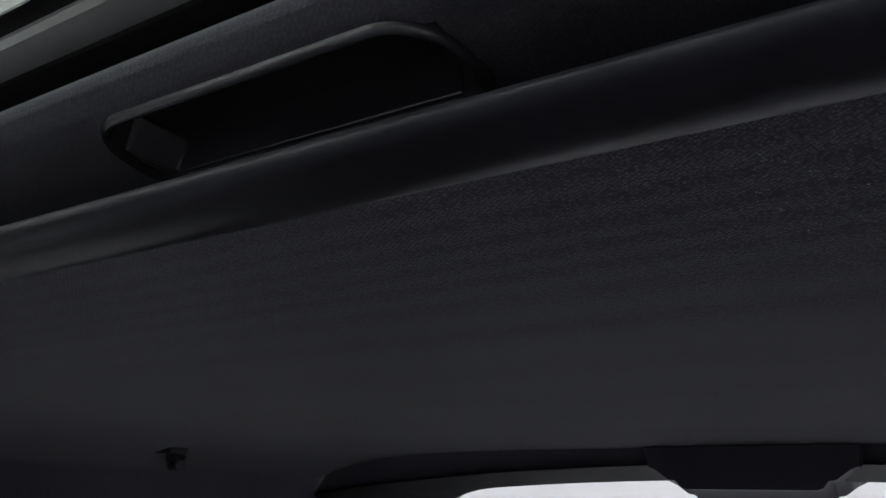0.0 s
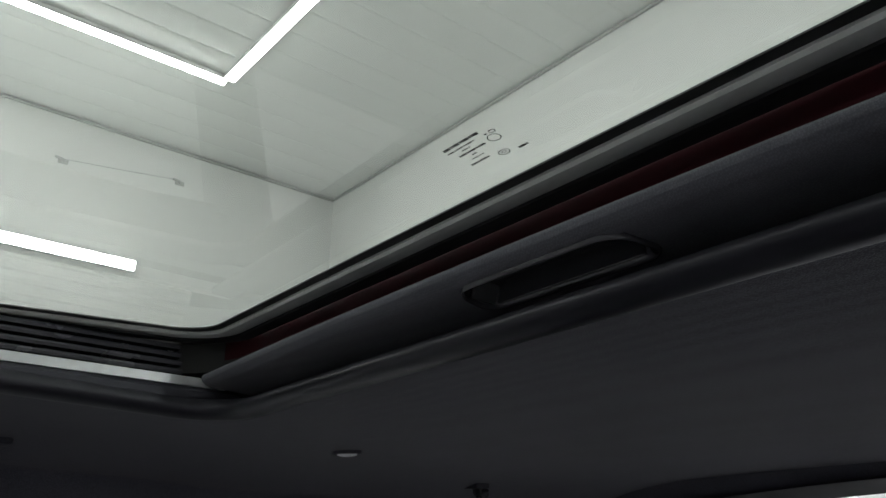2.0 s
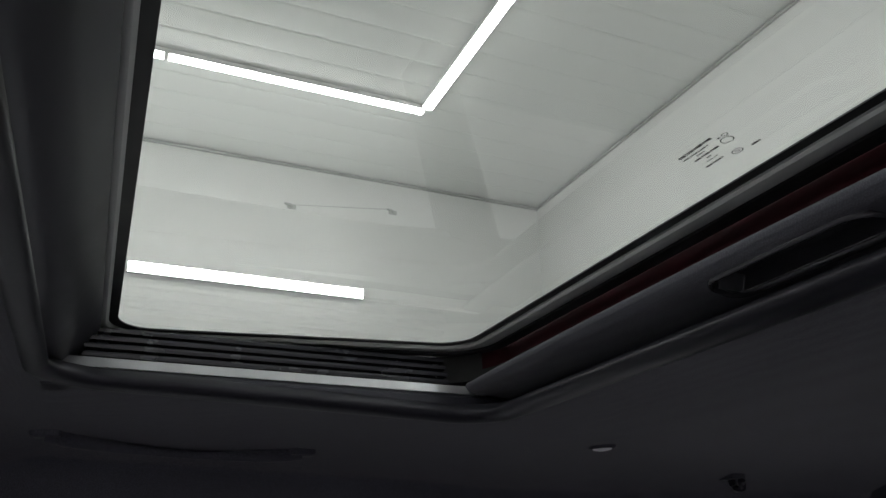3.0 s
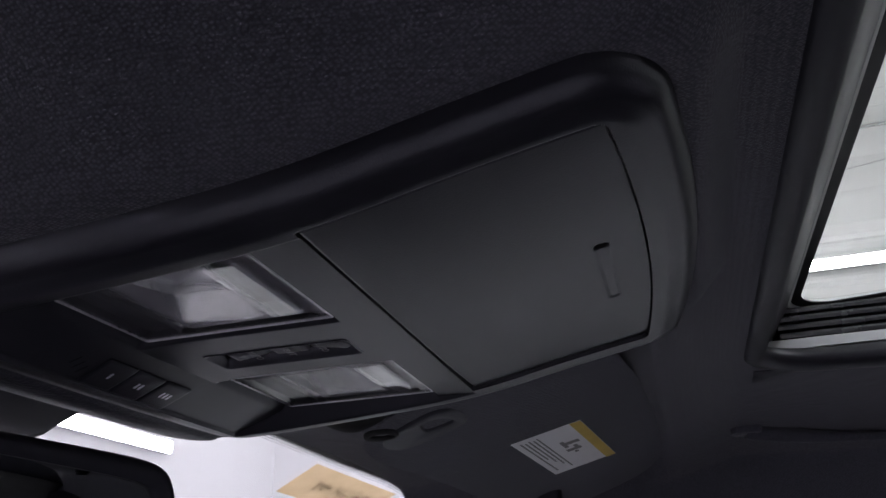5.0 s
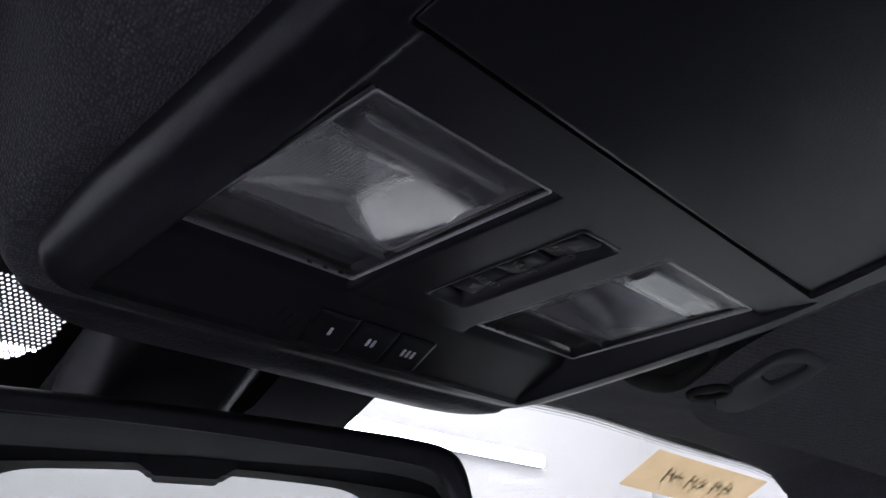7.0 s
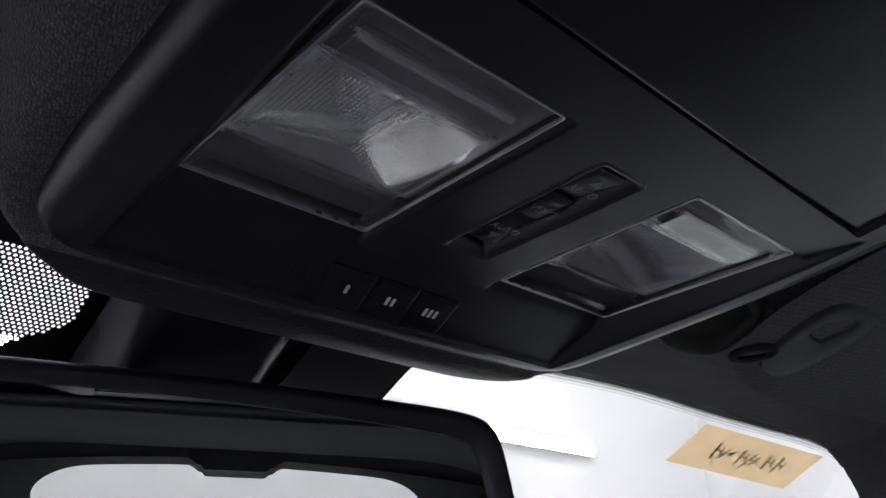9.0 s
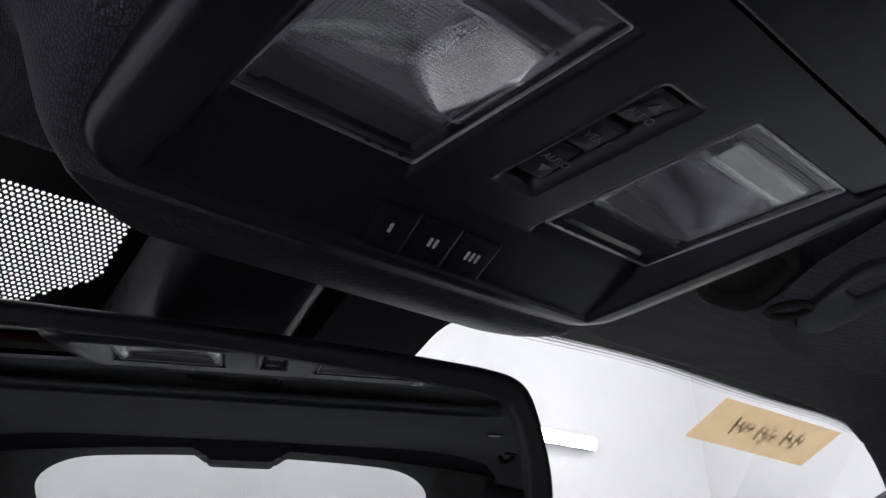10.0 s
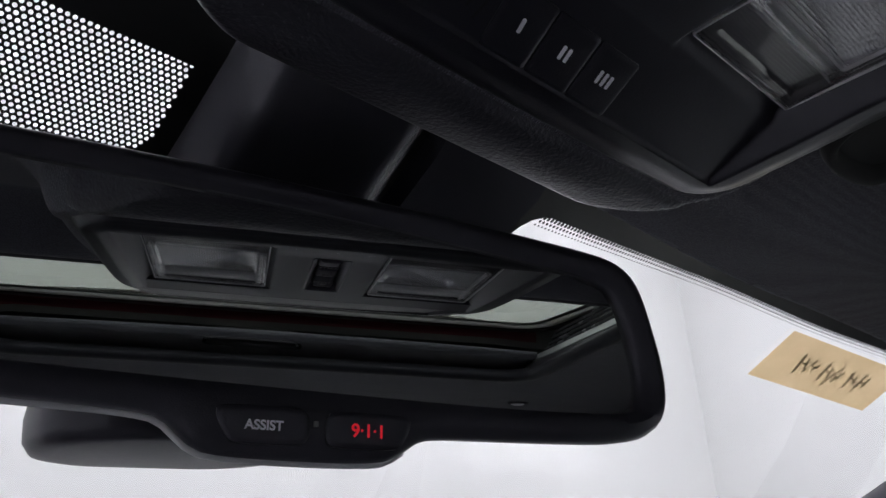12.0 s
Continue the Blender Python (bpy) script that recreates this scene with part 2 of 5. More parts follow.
def block(x0, x1, y0, y1, z0, z1, r=0.0, steps=2):
    """A box with rounded edges along z and a small round at both ends."""
    r = min(r, (x1 - x0) / 2.001, (y1 - y0) / 2.001, (z1 - z0) / 2.001)
    if r <= 0:
        v = [(x, y, z) for z in (z0, z1) for y in (y0, y1) for x in (x0, x1)]
        return v, [(0, 2, 3, 1), (4, 5, 7, 6), (0, 1, 5, 4), (2, 6, 7, 3), (0, 4, 6, 2), (1, 3, 7, 5)]
    loops = []
    for k in range(2 * steps + 2):
        a = (k if k <= steps else k - 1) / (2 * steps) * math.pi
        inset, z = r * (1 - math.sin(a)), (z0 + r * (1 - math.cos(a))) if k <= steps else (z1 - r * (1 + math.cos(a)))
        loops.append([(x, y, z) for x, y in round_rect(x0 + inset, x1 - inset, y0 + inset, y1 - inset, max(r - inset, 1e-5), 3)])
    return loft(loops, True, True, True)


def round_rect(x0, x1, y0, y1, r, n=6):
    pts = []
    for cx, cy, a0 in ((x1 - r, y1 - r, 0), (x0 + r, y1 - r, 90), (x0 + r, y0 + r, 180), (x1 - r, y0 + r, 270)):
        for k in range(n + 1):
            a = radians(a0 + 90 * k / n)
            pts.append((cx + r * math.cos(a), cy + r * math.sin(a)))
    return pts


def offset_loop(pts, d):
    """A closed loop of 2D points moved outwards by d (for loops that run anticlockwise)."""
    out, n = [], len(pts)
    for i in range(n):
        ax, ay = pts[i - 1]
        bx, by = pts[(i + 1) % n]
        tx, ty = bx - ax, by - ay
        s = math.hypot(tx, ty) or 1
        out.append((pts[i][0] + d * ty / s, pts[i][1] - d * tx / s))
    return out


def resample(pts, n, smooth=0):
    """n even points along a closed polyline, with corners softened."""
    for _ in range(smooth):
        soft = []
        for i in range(len(pts)):
            (ax, ay), (bx, by) = pts[i], pts[(i + 1) % len(pts)]
            soft += [(0.75 * ax + 0.25 * bx, 0.75 * ay + 0.25 * by), (0.25 * ax + 0.75 * bx, 0.25 * ay + 0.75 * by)]
        pts = soft
    p = np.array(pts + [pts[0]])
    far = np.r_[0, np.cumsum(np.hypot(*np.diff(p, axis=0).T))]
    at = np.linspace(0, far[-1], n, endpoint=False)
    return list(zip(np.interp(at, far, p[:, 0]).tolist(), np.interp(at, far, p[:, 1]).tolist()))


def sweep(path, radius, n=8, closed=False, squash=1.0, up=(0, 0, 1)):
    """A round bar along a path."""
    loops, count = [], len(path)
    for i, p in enumerate(path):
        a = Vector(path[i - 1] if (i or closed) else p)
        b = Vector(path[(i + 1) % count] if (closed or i < count - 1) else p)
        t = (b - a).normalized()
        side = t.cross(Vector(up)).normalized()
        over = side.cross(t)
        r = radius(i / max(count - 1, 1)) if callable(radius) else radius
        loops.append([tuple(Vector(p) + r * (math.cos(k * math.tau / n) * side + squash * math.sin(k * math.tau / n) * over)) for k in range(n)])
    if closed:
        loops.append(loops[0])
    return loft(loops, True, not closed, not closed)


def lettering(name, words, size, mat, depth=0.0001, bold=0.0):
    cu = bpy.data.curves.new(name, "FONT")
    cu.body, cu.size, cu.extrude, cu.align_x, cu.align_y, cu.offset = words, size, depth, "CENTER", "CENTER", bold
    ob = bpy.data.objects.new(name, cu)
    me = bpy.data.meshes.new_from_object(ob)
    me.name = name
    me.materials.clear()
    me.materials.append(mat)
    bpy.data.objects.remove(ob)
    bpy.data.curves.remove(cu)
    return me


def ease(a, b, t):
    t = min(max((t - a) / (b - a), 0.0), 1.0)
    return t * t * (3 - 2 * t)


def bend(pairs, t):
    """Smooth height through (place, height) pairs."""
    if t <= pairs[0][0]:
        return pairs[0][1]
    for (a, za), (b, zb) in zip(pairs, pairs[1:]):
        if t <= b:
            return za + (zb - za) * (t - a) / (b - a)
    return pairs[-1][1]


# ---------------------------------------------------------------- the garage round the car
FLOOR, CEILING = -1.28, 2.50
EAST, WEST, NORTH, SOUTH = 4.42, -4.40, 2.35, -3.16


def slab(name, x0, x1, y0, y1, z0, z1, mat, label, category):
    ob = part(name, to_mesh(name, *block(x0, x1, y0, y1, z0, z1), mat, False))
    return tagged(ob, label, category, kind="structure")


slab("floor", WEST, EAST, SOUTH, NORTH, FLOOR - 0.1, FLOOR, CONCRETE, "grey coated concrete garage floor", "floor")
slab("wall_east", EAST, EAST + 0.12, SOUTH - 0.12, NORTH + 0.12, FLOOR, CEILING + 0.1, WALL_PAINT, "plain white painted garage wall", "wall")
slab("wall_west", WEST - 0.12, WEST, SOUTH - 0.12, NORTH + 0.12, FLOOR, CEILING + 0.1, WALL_PAINT, "plain white painted garage wall", "wall")
slab("wall_north", WEST, EAST, NORTH, NORTH + 0.12, FLOOR, CEILING + 0.1, WALL_PAINT, "plain white painted garage wall", "wall")
slab("wall_south", WEST, EAST, SOUTH - 0.12, SOUTH, FLOOR, CEILING + 0.1, WALL_PAINT, "plain white painted garage wall", "wall")


def ceiling_boards():
    """Long boards along the room with shallow rounded grooves between them."""
    wide, loops = 0.20, []
    x = WEST
    row = []
    while x < EAST:
        row += [(x + 0.001, 0.003), (x + 0.005, 0.001), (x + 0.020, 0.0), (x + wide * 0.5, -0.003), (x + wide - 0.020, 0.0), (x + wide - 0.005, 0.001), (x + wide - 0.001, 0.003)]
        x += wide
    for y in (SOUTH, NORTH):
        loops.append([(px, y, CEILING + pz) for px, pz in row])
    return loft(loops, False)


tagged(part("ceiling", to_mesh("ceiling", *joined(ceiling_boards(), block(WEST, EAST, SOUTH, NORTH, CEILING + 0.02, CEILING + 0.12)), CEILING_PVC, True, 30)), "white ceiling of long grooved panels", "ceiling", kind="structure")


def cove():
    """A thin dark-edged strip where ceiling and walls meet."""
    return joined(block(EAST - 0.018, EAST - 0.002, SOUTH, NORTH, CEILING - 0.022, CEILING - 0.006, 0.004), block(WEST, EAST - 0.034, SOUTH + 0.002, SOUTH + 0.018, CEILING - 0.022, CEILING - 0.006, 0.004))


tagged(part("trim", to_mesh("trim", *cove(), STRIP_GREY)), "narrow grey strip along the ceiling edge", "trim", kind="structure")


def tube_light(at, length, turn, tip=0):
    """A slim LED batten along its local x: a flat white back, a half-round glowing front and two end caps."""
    lamp = thing("tube_light", "lit white LED tube light with short end caps", "lamp", "tube lights of the garage", at=at @ pose(0, 0, 0, 0, 0, turn) @ pose(0, 0, 0, tip, 0, 0))
    half = length / 2

    def front(r, a, b):
        arc = [(r * math.cos(radians(205 + 13 * k)), 0.62 * r * math.sin(radians(205 + 13 * k))) for k in range(11)]
        return loft([[(x, py, pz) for py, pz in arc] for x in (a, b)], True, True, True)
    part("tube", to_mesh("tube", *front(0.0360, -half + 0.012, half - 0.012), TUBE_GLOW), lamp)
    part("back", to_mesh("back", *block(-half + 0.002, half - 0.002, -0.0345, 0.0345, -0.0088, 0.020), TUBE_CAP, False), lamp)
    for s in (-1, 1):
        a, b = sorted((s * half, s * (half - 0.0115)))
        part("cap", to_mesh("cap", *front(0.0368, a, b), TUBE_CAP), lamp)
    return lamp


LAMP_X, LAMP_Y, TUBE = 3.42, -1.814, 1.485
for k in range(2):
    tube_light(pose(LAMP_X, LAMP_Y + TUBE * (k + 0.5), CEILING - 0.022), TUBE, 90)
    tube_light(pose(-LAMP_X, LAMP_Y + TUBE * (k + 0.5), CEILING - 0.022), TUBE, 90)
for k in range(4):
    tube_light(pose(LAMP_X - 0.03 - 1.70 * (k + 0.5), LAMP_Y, CEILING - 0.022), 1.68, 0)
    tube_light(pose(LAMP_X - 0.03 - 1.70 * (k + 0.5), LAMP_Y + 2 * TUBE, CEILING - 0.022), 1.68, 0)
for k in range(2):
    tube_light(pose(EAST - 0.022, -1.767 + TUBE * (k + 0.5), 1.615), TUBE, 90, 90)
    # west wall tubes are unseen, added for more light from the driver's side
    tube_light(pose(WEST + 0.022, -1.767 + TUBE * (k + 0.5), 0.90), TUBE, -90, 90)
for k in range(3):
    tube_light(pose(3.265 - 1.45 * (k + 0.5), NORTH - 0.022, 0.662), 1.44, 0, -90)
    # south wall tubes are unseen too, added to brighten the rear headliner
    tube_light(pose(2.20 - 1.45 * (k + 0.5), SOUTH + 0.022, 0.360), 1.44, 180, -90)



def wall_bracket(y, z):
    """A small grey wall bracket: a plate, an arm and a stub of rod."""
    hold = thing("wall_bracket", "small grey metal bracket on the white garage wall", "bracket", "brackets on the wall", at=pose(EAST, y, z))
    part("plate", to_mesh("plate", *block(-0.010, -0.001, -0.030, 0.030, -0.016, 0.016, 0.003), STRIP_GREY), hold)
    part("arm", to_mesh("arm", *sweep([(-0.008, 0.0, 0.0), (-0.030, 0.010, 0.004), (-0.036, 0.055, 0.006)], 0.008, 10), STRIP_GREY, True, 60), hold)
    return hold


wall_bracket(-1.97, 2.26)
wall_bracket(-1.25, 2.18)
wire_run = thing("wire", "thin grey wire stretched between two wall brackets", "wire")
part("strand", to_mesh("strand", *sweep([(EAST - 0.034, -1.91, 2.264), (EAST - 0.034, -1.58, 2.222), (EAST - 0.034, -1.25, 2.184)], 0.0022, 6), STRIP_GREY, True, 60), wire_run)

# ---------------------------------------------------------------- the car's shell


def glass_height(x, y):
    """The windscreen's surface."""
    return 0.0975 + 0.0275 * ease(0.08, 0.35, abs(x)) - 0.155 * x * x - 0.5 * y


def windscreen_edge(x):
    """Where the clear part of the windscreen begins."""
    return 0.1375 + 0.0035 * ease(0.30, 0.46, abs(x)) - 0.19 * x * x + (0.019 + 0.025 * x * x) * ease(0.08, 0.35, abs(x)) + 1.3 * max(abs(x) - 0.52, 0) ** 2


RIM = [(-0.205, 0.0190), (-0.15, 0.0090), (-0.0965, -0.0030), (-0.04, -0.0080), (0.0, -0.0105), (0.03, -0.0125), (0.06, -0.0130)]


EDGE_X0, EDGE_X1, EDGE_Y0, EDGE_Y1 = -0.1150, 0.1145, -0.2070, 0.0530


def rim_level(y):
    return sum(bend(RIM, y + d) for d in (-0.02, -0.01, 0, 0.01, 0.02)) / 5


HEAD_LINE = [(-1.42, 0.044), (-1.20, 0.042), (-0.95, 0.036), (-0.77, 0.034), (-0.70, 0.0360), (-0.640, 0.0410), (-0.625, 0.0420), (-0.246, 0.0540), (-0.236, 0.0525), (-0.222, 0.0480), (-0.20, 0.0405), (-0.17, 0.0315), (-0.14, 0.0235), (-0.10, 0.0155), (-0.05, 0.008), (0.0, 0.001), (0.03, -0.006), (0.05, -0.0100), (0.07, -0.0120), (0.12, -0.0130)]


def head_height(x, y):
    """The headliner: a shallow vault, sunk over the sun visors, curled up at the windscreen."""
    ax = abs(x)
    z = sum(bend(HEAD_LINE, y + d) for d in (-0.010, -0.005, 0, 0.005, 0.010)) / 5
    z -= 0.10 * (ax / 0.66) ** 7 + 0.12 * ease(0.555, 0.62, ax)
    out = rect_gap(x, y, EDGE_X0, EDGE_X1, EDGE_Y0, EDGE_Y1, 0.03)
    start = 0.004 + 0.018 * ease(0.030, 0.055, y) * (1 - ease(0.070, 0.105, ax))
    z += 0.045 * ease(start, start + 0.022 + 0.028 * (1 - ease(-0.06, 0.02, y)), out) * (1 - ease(0.46 + 0.06 * ease(-0.01, 0.06, y), 0.57 + 0.04 * ease(-0.01, 0.06, y), ax)) * ease(-0.185, -0.145, y)
    z += 0.0100 * ease(0.055, 0.100, y) * (1 - ease(0.095, 0.125, ax))
    near = (1 - ease(-0.002, 0.016, out)) * (1 - ease(0.0, 0.040, y))
    z += (min(z, rim_level(y) + 0.0115) - z) * near
    return min(z, glass_height(x, y) - 0.004) if y > -0.02 else z


OPEN_X, OPEN_Y0, OPEN_Y1, OPEN_R = 0.334, -0.626, -0.245, 0.045


def rect_gap(x, y, x0, x1, y0, y1, r):
    """Distance outside (+) or inside (-) a rounded rectangle."""
    qx, qy = abs(x - (x0 + x1) / 2) - (x1 - x0) / 2 + r, abs(y - (y0 + y1) / 2) - (y1 - y0) / 2 + r
    return math.hypot(max(qx, 0), max(qy, 0)) + min(max(qx, qy), 0) - r


def headliner():
    xs, ys = span(-0.61, -0.13, 96) + span(-0.1275, 0.1275, 102) + span(0.13, 0.61, 96), span(-1.41, -0.235, 196) + span(-0.2325, 0.030, 105) + span(0.0325, 0.130, 39)
    front = lambda x: 0.096 if abs(x) < 0.09 else windscreen_edge(x) - 0.018
    v, f = grid(xs, ys, head_height, lambda x, y: rect_gap(x, y, -OPEN_X, OPEN_X, OPEN_Y0, OPEN_Y1, OPEN_R) > 0 and y < front(x) and rect_gap(x, y, EDGE_X0, EDGE_X1, EDGE_Y0, EDGE_Y1, 0.03) > -0.016)
    v = [(x, front(x), head_height(x, front(x))) if y > front(x) - 0.00125 else (x, y, z) for x, y, z in v]
    return to_mesh("headliner", v, f, HEADLINER, True, 60)


liner = tagged(part("headliner", headliner()), "charcoal knitted cloth headliner of a car", "headliner", kind="structure")
thick = liner.modifiers.new("thickness", "SOLIDIFY")
thick.thickness, thick.offset = 0.004, -1.0


def opening_lip():
    """The rounded trim bead round the sunroof opening, turned up into the roof."""
    loops = []
    for k in range(15):
        a = radians(-35 + 18 * k)
        d, z = 0.001 + 0.0125 * math.cos(a), 0.0040 - 0.0070 * math.sin(a)
        if k == 14:
            d, z = 0.004, 0.0150
        loop = round_rect(-OPEN_X - d, OPEN_X + d, OPEN_Y0 - d, OPEN_Y1 + (d if d < 0 else d * 0.45), OPEN_R + d, 10)
        loop = [(x + (q[0] - x) * j / 12, y + (q[1] - y) * j / 12) for (x, y), q in zip(loop, loop[1:] + loop[:1]) for j in range(12 if math.dist((x, y), q) > 0.05 else 1)]
        edge = [(min(max(x, -OPEN_X), OPEN_X), min(max(y, OPEN_Y0), OPEN_Y1)) for x, y in loop]
        loops.append([(x, y, head_height(*e) + z) for (x, y), e in zip(loop, edge)])
    return loft(loops)


tagged(part("sunroof_trim", to_mesh("sunroof_trim", *opening_lip(), BEAD, True, 60)), "dark rounded trim bead round the sunroof opening", "trim", kind="structure")

def taper(y):
    """The pane narrows towards the rear."""
    return 1 + 0.44 * (y + 0.445)


# roof skin with the hole for the glass, and the flange that turns down at the hole
ROOF_X, ROOF_Y0, ROOF_Y1 = 0.408, -0.655, -0.264


def roof_height(x, y):
    return 0.132 - 0.10 * (abs(x) / 0.6) ** 4 - 0.10 * max(0, -y - 0.9) ** 2 - 0.35 * max(0, y + 0.1) ** 1.6


def roof_skin():
    return grid(span(-0.62, 0.62, 62), span(-1.36, 0.10, 74), roof_height, lambda x, y: rect_gap(x / taper(y), y, -ROOF_X, ROOF_X, ROOF_Y0, ROOF_Y1, 0.05) > -0.012 and y < windscreen_edge(x) - 0.045)


def flange(rear):
    """The edge of the roof hole, turned down: darkened red at the rear, sealed black elsewhere."""
    loops = []
    for d, z in ((0.040, 0.002), (-0.006, 0.0), (-0.010, -0.004), (-0.010, -0.020), (-0.010, -0.029), (0.05, -0.033)):
        loops.append([(x * taper(y), y, roof_height(x, y) + z) for x, y in round_rect(-ROOF_X - d, ROOF_X + d, ROOF_Y0 - d, ROOF_Y1 + d, 0.068 + d, 8)])
    v, f = loft(loops)
    ring_size = len(v) // len(loops)
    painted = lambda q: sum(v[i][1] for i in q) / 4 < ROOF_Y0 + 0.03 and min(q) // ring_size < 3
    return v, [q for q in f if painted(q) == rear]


def roof_lining():
    """The dull black inner skin under the painted roof."""
    return grid(span(-0.62, 0.62, 62), span(-1.40, -0.25, 58), lambda x, y: roof_height(x, y) - 0.008, lambda x, y: rect_gap(x / taper(y), y, -ROOF_X, ROOF_X, ROOF_Y0, ROOF_Y1, 0.05) > 0.030 and y < windscreen_edge(x) - 0.05)


roof = thing("roof", "red painted car roof with a sunroof opening", "roof", kind="structure")
part("skin", to_mesh("skin", *roof_skin(), RED_PAINT, True, 40), roof)
part("lining", to_mesh("lining", *roof_lining(), DARK, True, 40), roof, "dull black roof lining")
part("rear_flange", to_mesh("rear_flange", *flange(True), RED_SHADED, True, 40), roof, "red edge of the roof opening, darkened as in shade")
part("seal_flange", to_mesh("seal_flange", *flange(False), RUBBER, True, 40), roof, "black sealed edge of the roof opening")


# the dark tray between headliner and roof that the glass and the sunshade run in
cassette = thing("sunroof_tray", "dull black sunroof tray hidden in the roof", "tray", kind="structure")
for s in (-1, 1):
    part("floor_strip", to_mesh("floor_strip", *block(s * 0.425 - 0.050, s * 0.425 + 0.050, -1.06, -0.250, 0.056, 0.066, 0.004), DARK), cassette)
    part("side_wall", to_mesh("side_wall", *block(s * 0.482 - 0.006, s * 0.482 + 0.006, -1.06, -0.225, 0.052, 0.085), DARK), cassette)
part("front_wall", to_mesh("front_wall", *block(-0.475, 0.475, -0.232, -0.222, 0.058, 0.125), DARK), cassette)
part("rear_wall", to_mesh("rear_wall", *block(-0.475, 0.475, -1.07, -1.062, 0.05, 0.12), DARK), cassette)
part("cover", to_mesh("cover", *block(-0.475, 0.475, -1.058, -0.690, 0.088, 0.093), DARK), cassette)

# ---------------------------------------------------------------- sunroof
sunroof = thing("sunroof", "tinted glass sunroof panel in a black frame", "sunroof")
GLASS_Z = 0.1185


def glass_bow(x, y):
    return GLASS_Z - 0.006 * (x / 0.46) ** 2


def roof_glass():
    v, f = grid(span(-0.376, 0.376, 24), span(-0.628, -0.280, 10), glass_bow)
    v = [(x * taper(y), y, z) for x, y, z in v]
    return to_mesh("glass", v, f, SUNROOF_GLASS, True, 80)


part("glass", roof_glass(), sunroof, "greenish grey tinted glass pane")


def ring(x, y0, y1, r, profile, n=10):
    """A frame round a rounded rectangle: profile of (distance outwards, height under the glass)."""
    return loft([[(px, py, glass_bow(px, py) + z) for px, py in [(qx * taper(qy), qy) for qx, qy in round_rect(-x - d, x + d, y0 - d, y1 + d, r + d, n)]] for d, z in profile])


part("glass_border", to_mesh("glass_border", *ring(0.361, -0.602, -0.297, 0.03, ((0.010, -0.0015), (0.0, -0.0015), (0.0, -0.0005))), FRIT), sunroof, "black printed glass border")
part("glass_frame", to_mesh("glass_frame", *ring(0.368, -0.609, -0.290, 0.03, ((0.0, -0.001), (0.0, -0.003), (0.002, -0.0045), (0.015, -0.0035), (0.017, -0.002), (0.017, 0.001))), GREY_FRAME), sunroof, "grey metal frame under the glass")
part("seal", to_mesh("seal", *ring(0.3820, -0.6235, -0.2805, 0.038, ((0.0, -0.002), (0.001, -0.005), (0.008, -0.006), (0.014, -0.0045), (0.0175, 0.004))), RUBBER), sunroof, "black rubber seal")


def rail(side):
    """Aluminium strip and stepped black runners along one side of the opening."""
    track = thing("sunroof_rail", "stepped black sunroof runner with a bare aluminium strip", "rail", "sunroof rails")

    def run(profile, y0, y1):
        loops = [[(side * x, y, z) for x, z in profile] for y in (y0, y1)]
        return loft(loops, True, True, True)
    part("strip", to_mesh("strip", *run([(0.3430, 0.0685), (0.3455, 0.0765), (0.3530, 0.0770), (0.3530, 0.0685)], -0.628, -0.262), ALUMINIUM, False), track, "bare aluminium strip")
    for k in range(4):
        x, z = 0.3520 + 0.0040 * k, 0.0805 + 0.0078 * k
        part("runner", to_mesh("runner", *run([(x + 0.001, z - 0.0022), (x - 0.0022, z - 0.0018), (x - 0.0030, z + 0.0004), (x - 0.0018, z + 0.0022), (x + 0.0100, z + 0.0022), (x + 0.0100, z - 0.0022)], -0.592, -0.275), HANDLE_GREY, True, 25), track)
    part("base", to_mesh("base", *run([(0.336, 0.052), (0.3385, 0.0640), (0.344, 0.0680), (0.40, 0.0680), (0.40, 0.052)], -0.640, -0.250), TRIM, False), track)
    part("back", to_mesh("back", *run([(0.374, 0.0690), (0.374, 0.106), (0.392, 0.108), (0.394, 0.0690)], -0.600, -0.270), DARK, False), track)
    return track


rail(1)
rail(-1)


def front_face():
    """The sloping face between the front of the opening and the glass."""
    rows = []
    for y, z in ((-0.2400, 0.0640), (-0.2540, 0.0660), (-0.2600, 0.0690), (-0.2740, 0.0880), (-0.2850, 0.1050), (-0.2830, 0.1110), (-0.2680, 0.1130)):
        rows.append([(x, y, z) for x in span(-0.385, 0.385, 12)])
    return loft(rows, False)


tagged(part("sunroof_front_panel", to_mesh("sunroof_front_panel", *front_face(), FRONT_GREY, True, 50)), "smooth dark panel at the front of the sunroof", "panel", kind="structure")

# sunshade, slid back so that only its front edge shows
SHADE_Y = -0.6070
CUP = (-0.0885, 0.0275, -0.6500, -0.6170)
shade = thing("sunshade", "charcoal cloth sunroof shade slid back, with a pull handle", "sunshade")


def shade_height(x, y):
    z = 0.0735 + 0.05 * (y - SHADE_Y)
    z -= 0.004 * (x / 0.35) ** 2
    edge = max(0.0, y - (SHADE_Y - 0.008))
    return z + 0.004 * (edge / 0.008) ** 2


def shade_panel():
    hole = lambda x, y: rect_gap(x, y, *CUP, 0.012) > 0.0006
    xs = span(-0.343, 0.343, 172)
    ys = span(-0.99, -0.70, 20) + span(-0.698, SHADE_Y, 50)
    v, f = grid(xs, ys, shade_height, hole)
    loops = [[(x, SHADE_Y + d, shade_height(x, SHADE_Y) + z) for x in xs] for d, z in ((0, 0), (0.001, 0.002), (0, 0.005), (-0.02, 0.006))]
    return joined((v, f), loft(loops, False))


part("panel", to_mesh("panel", *shade_panel(), SHADE_CLOTH, True, 70), shade)


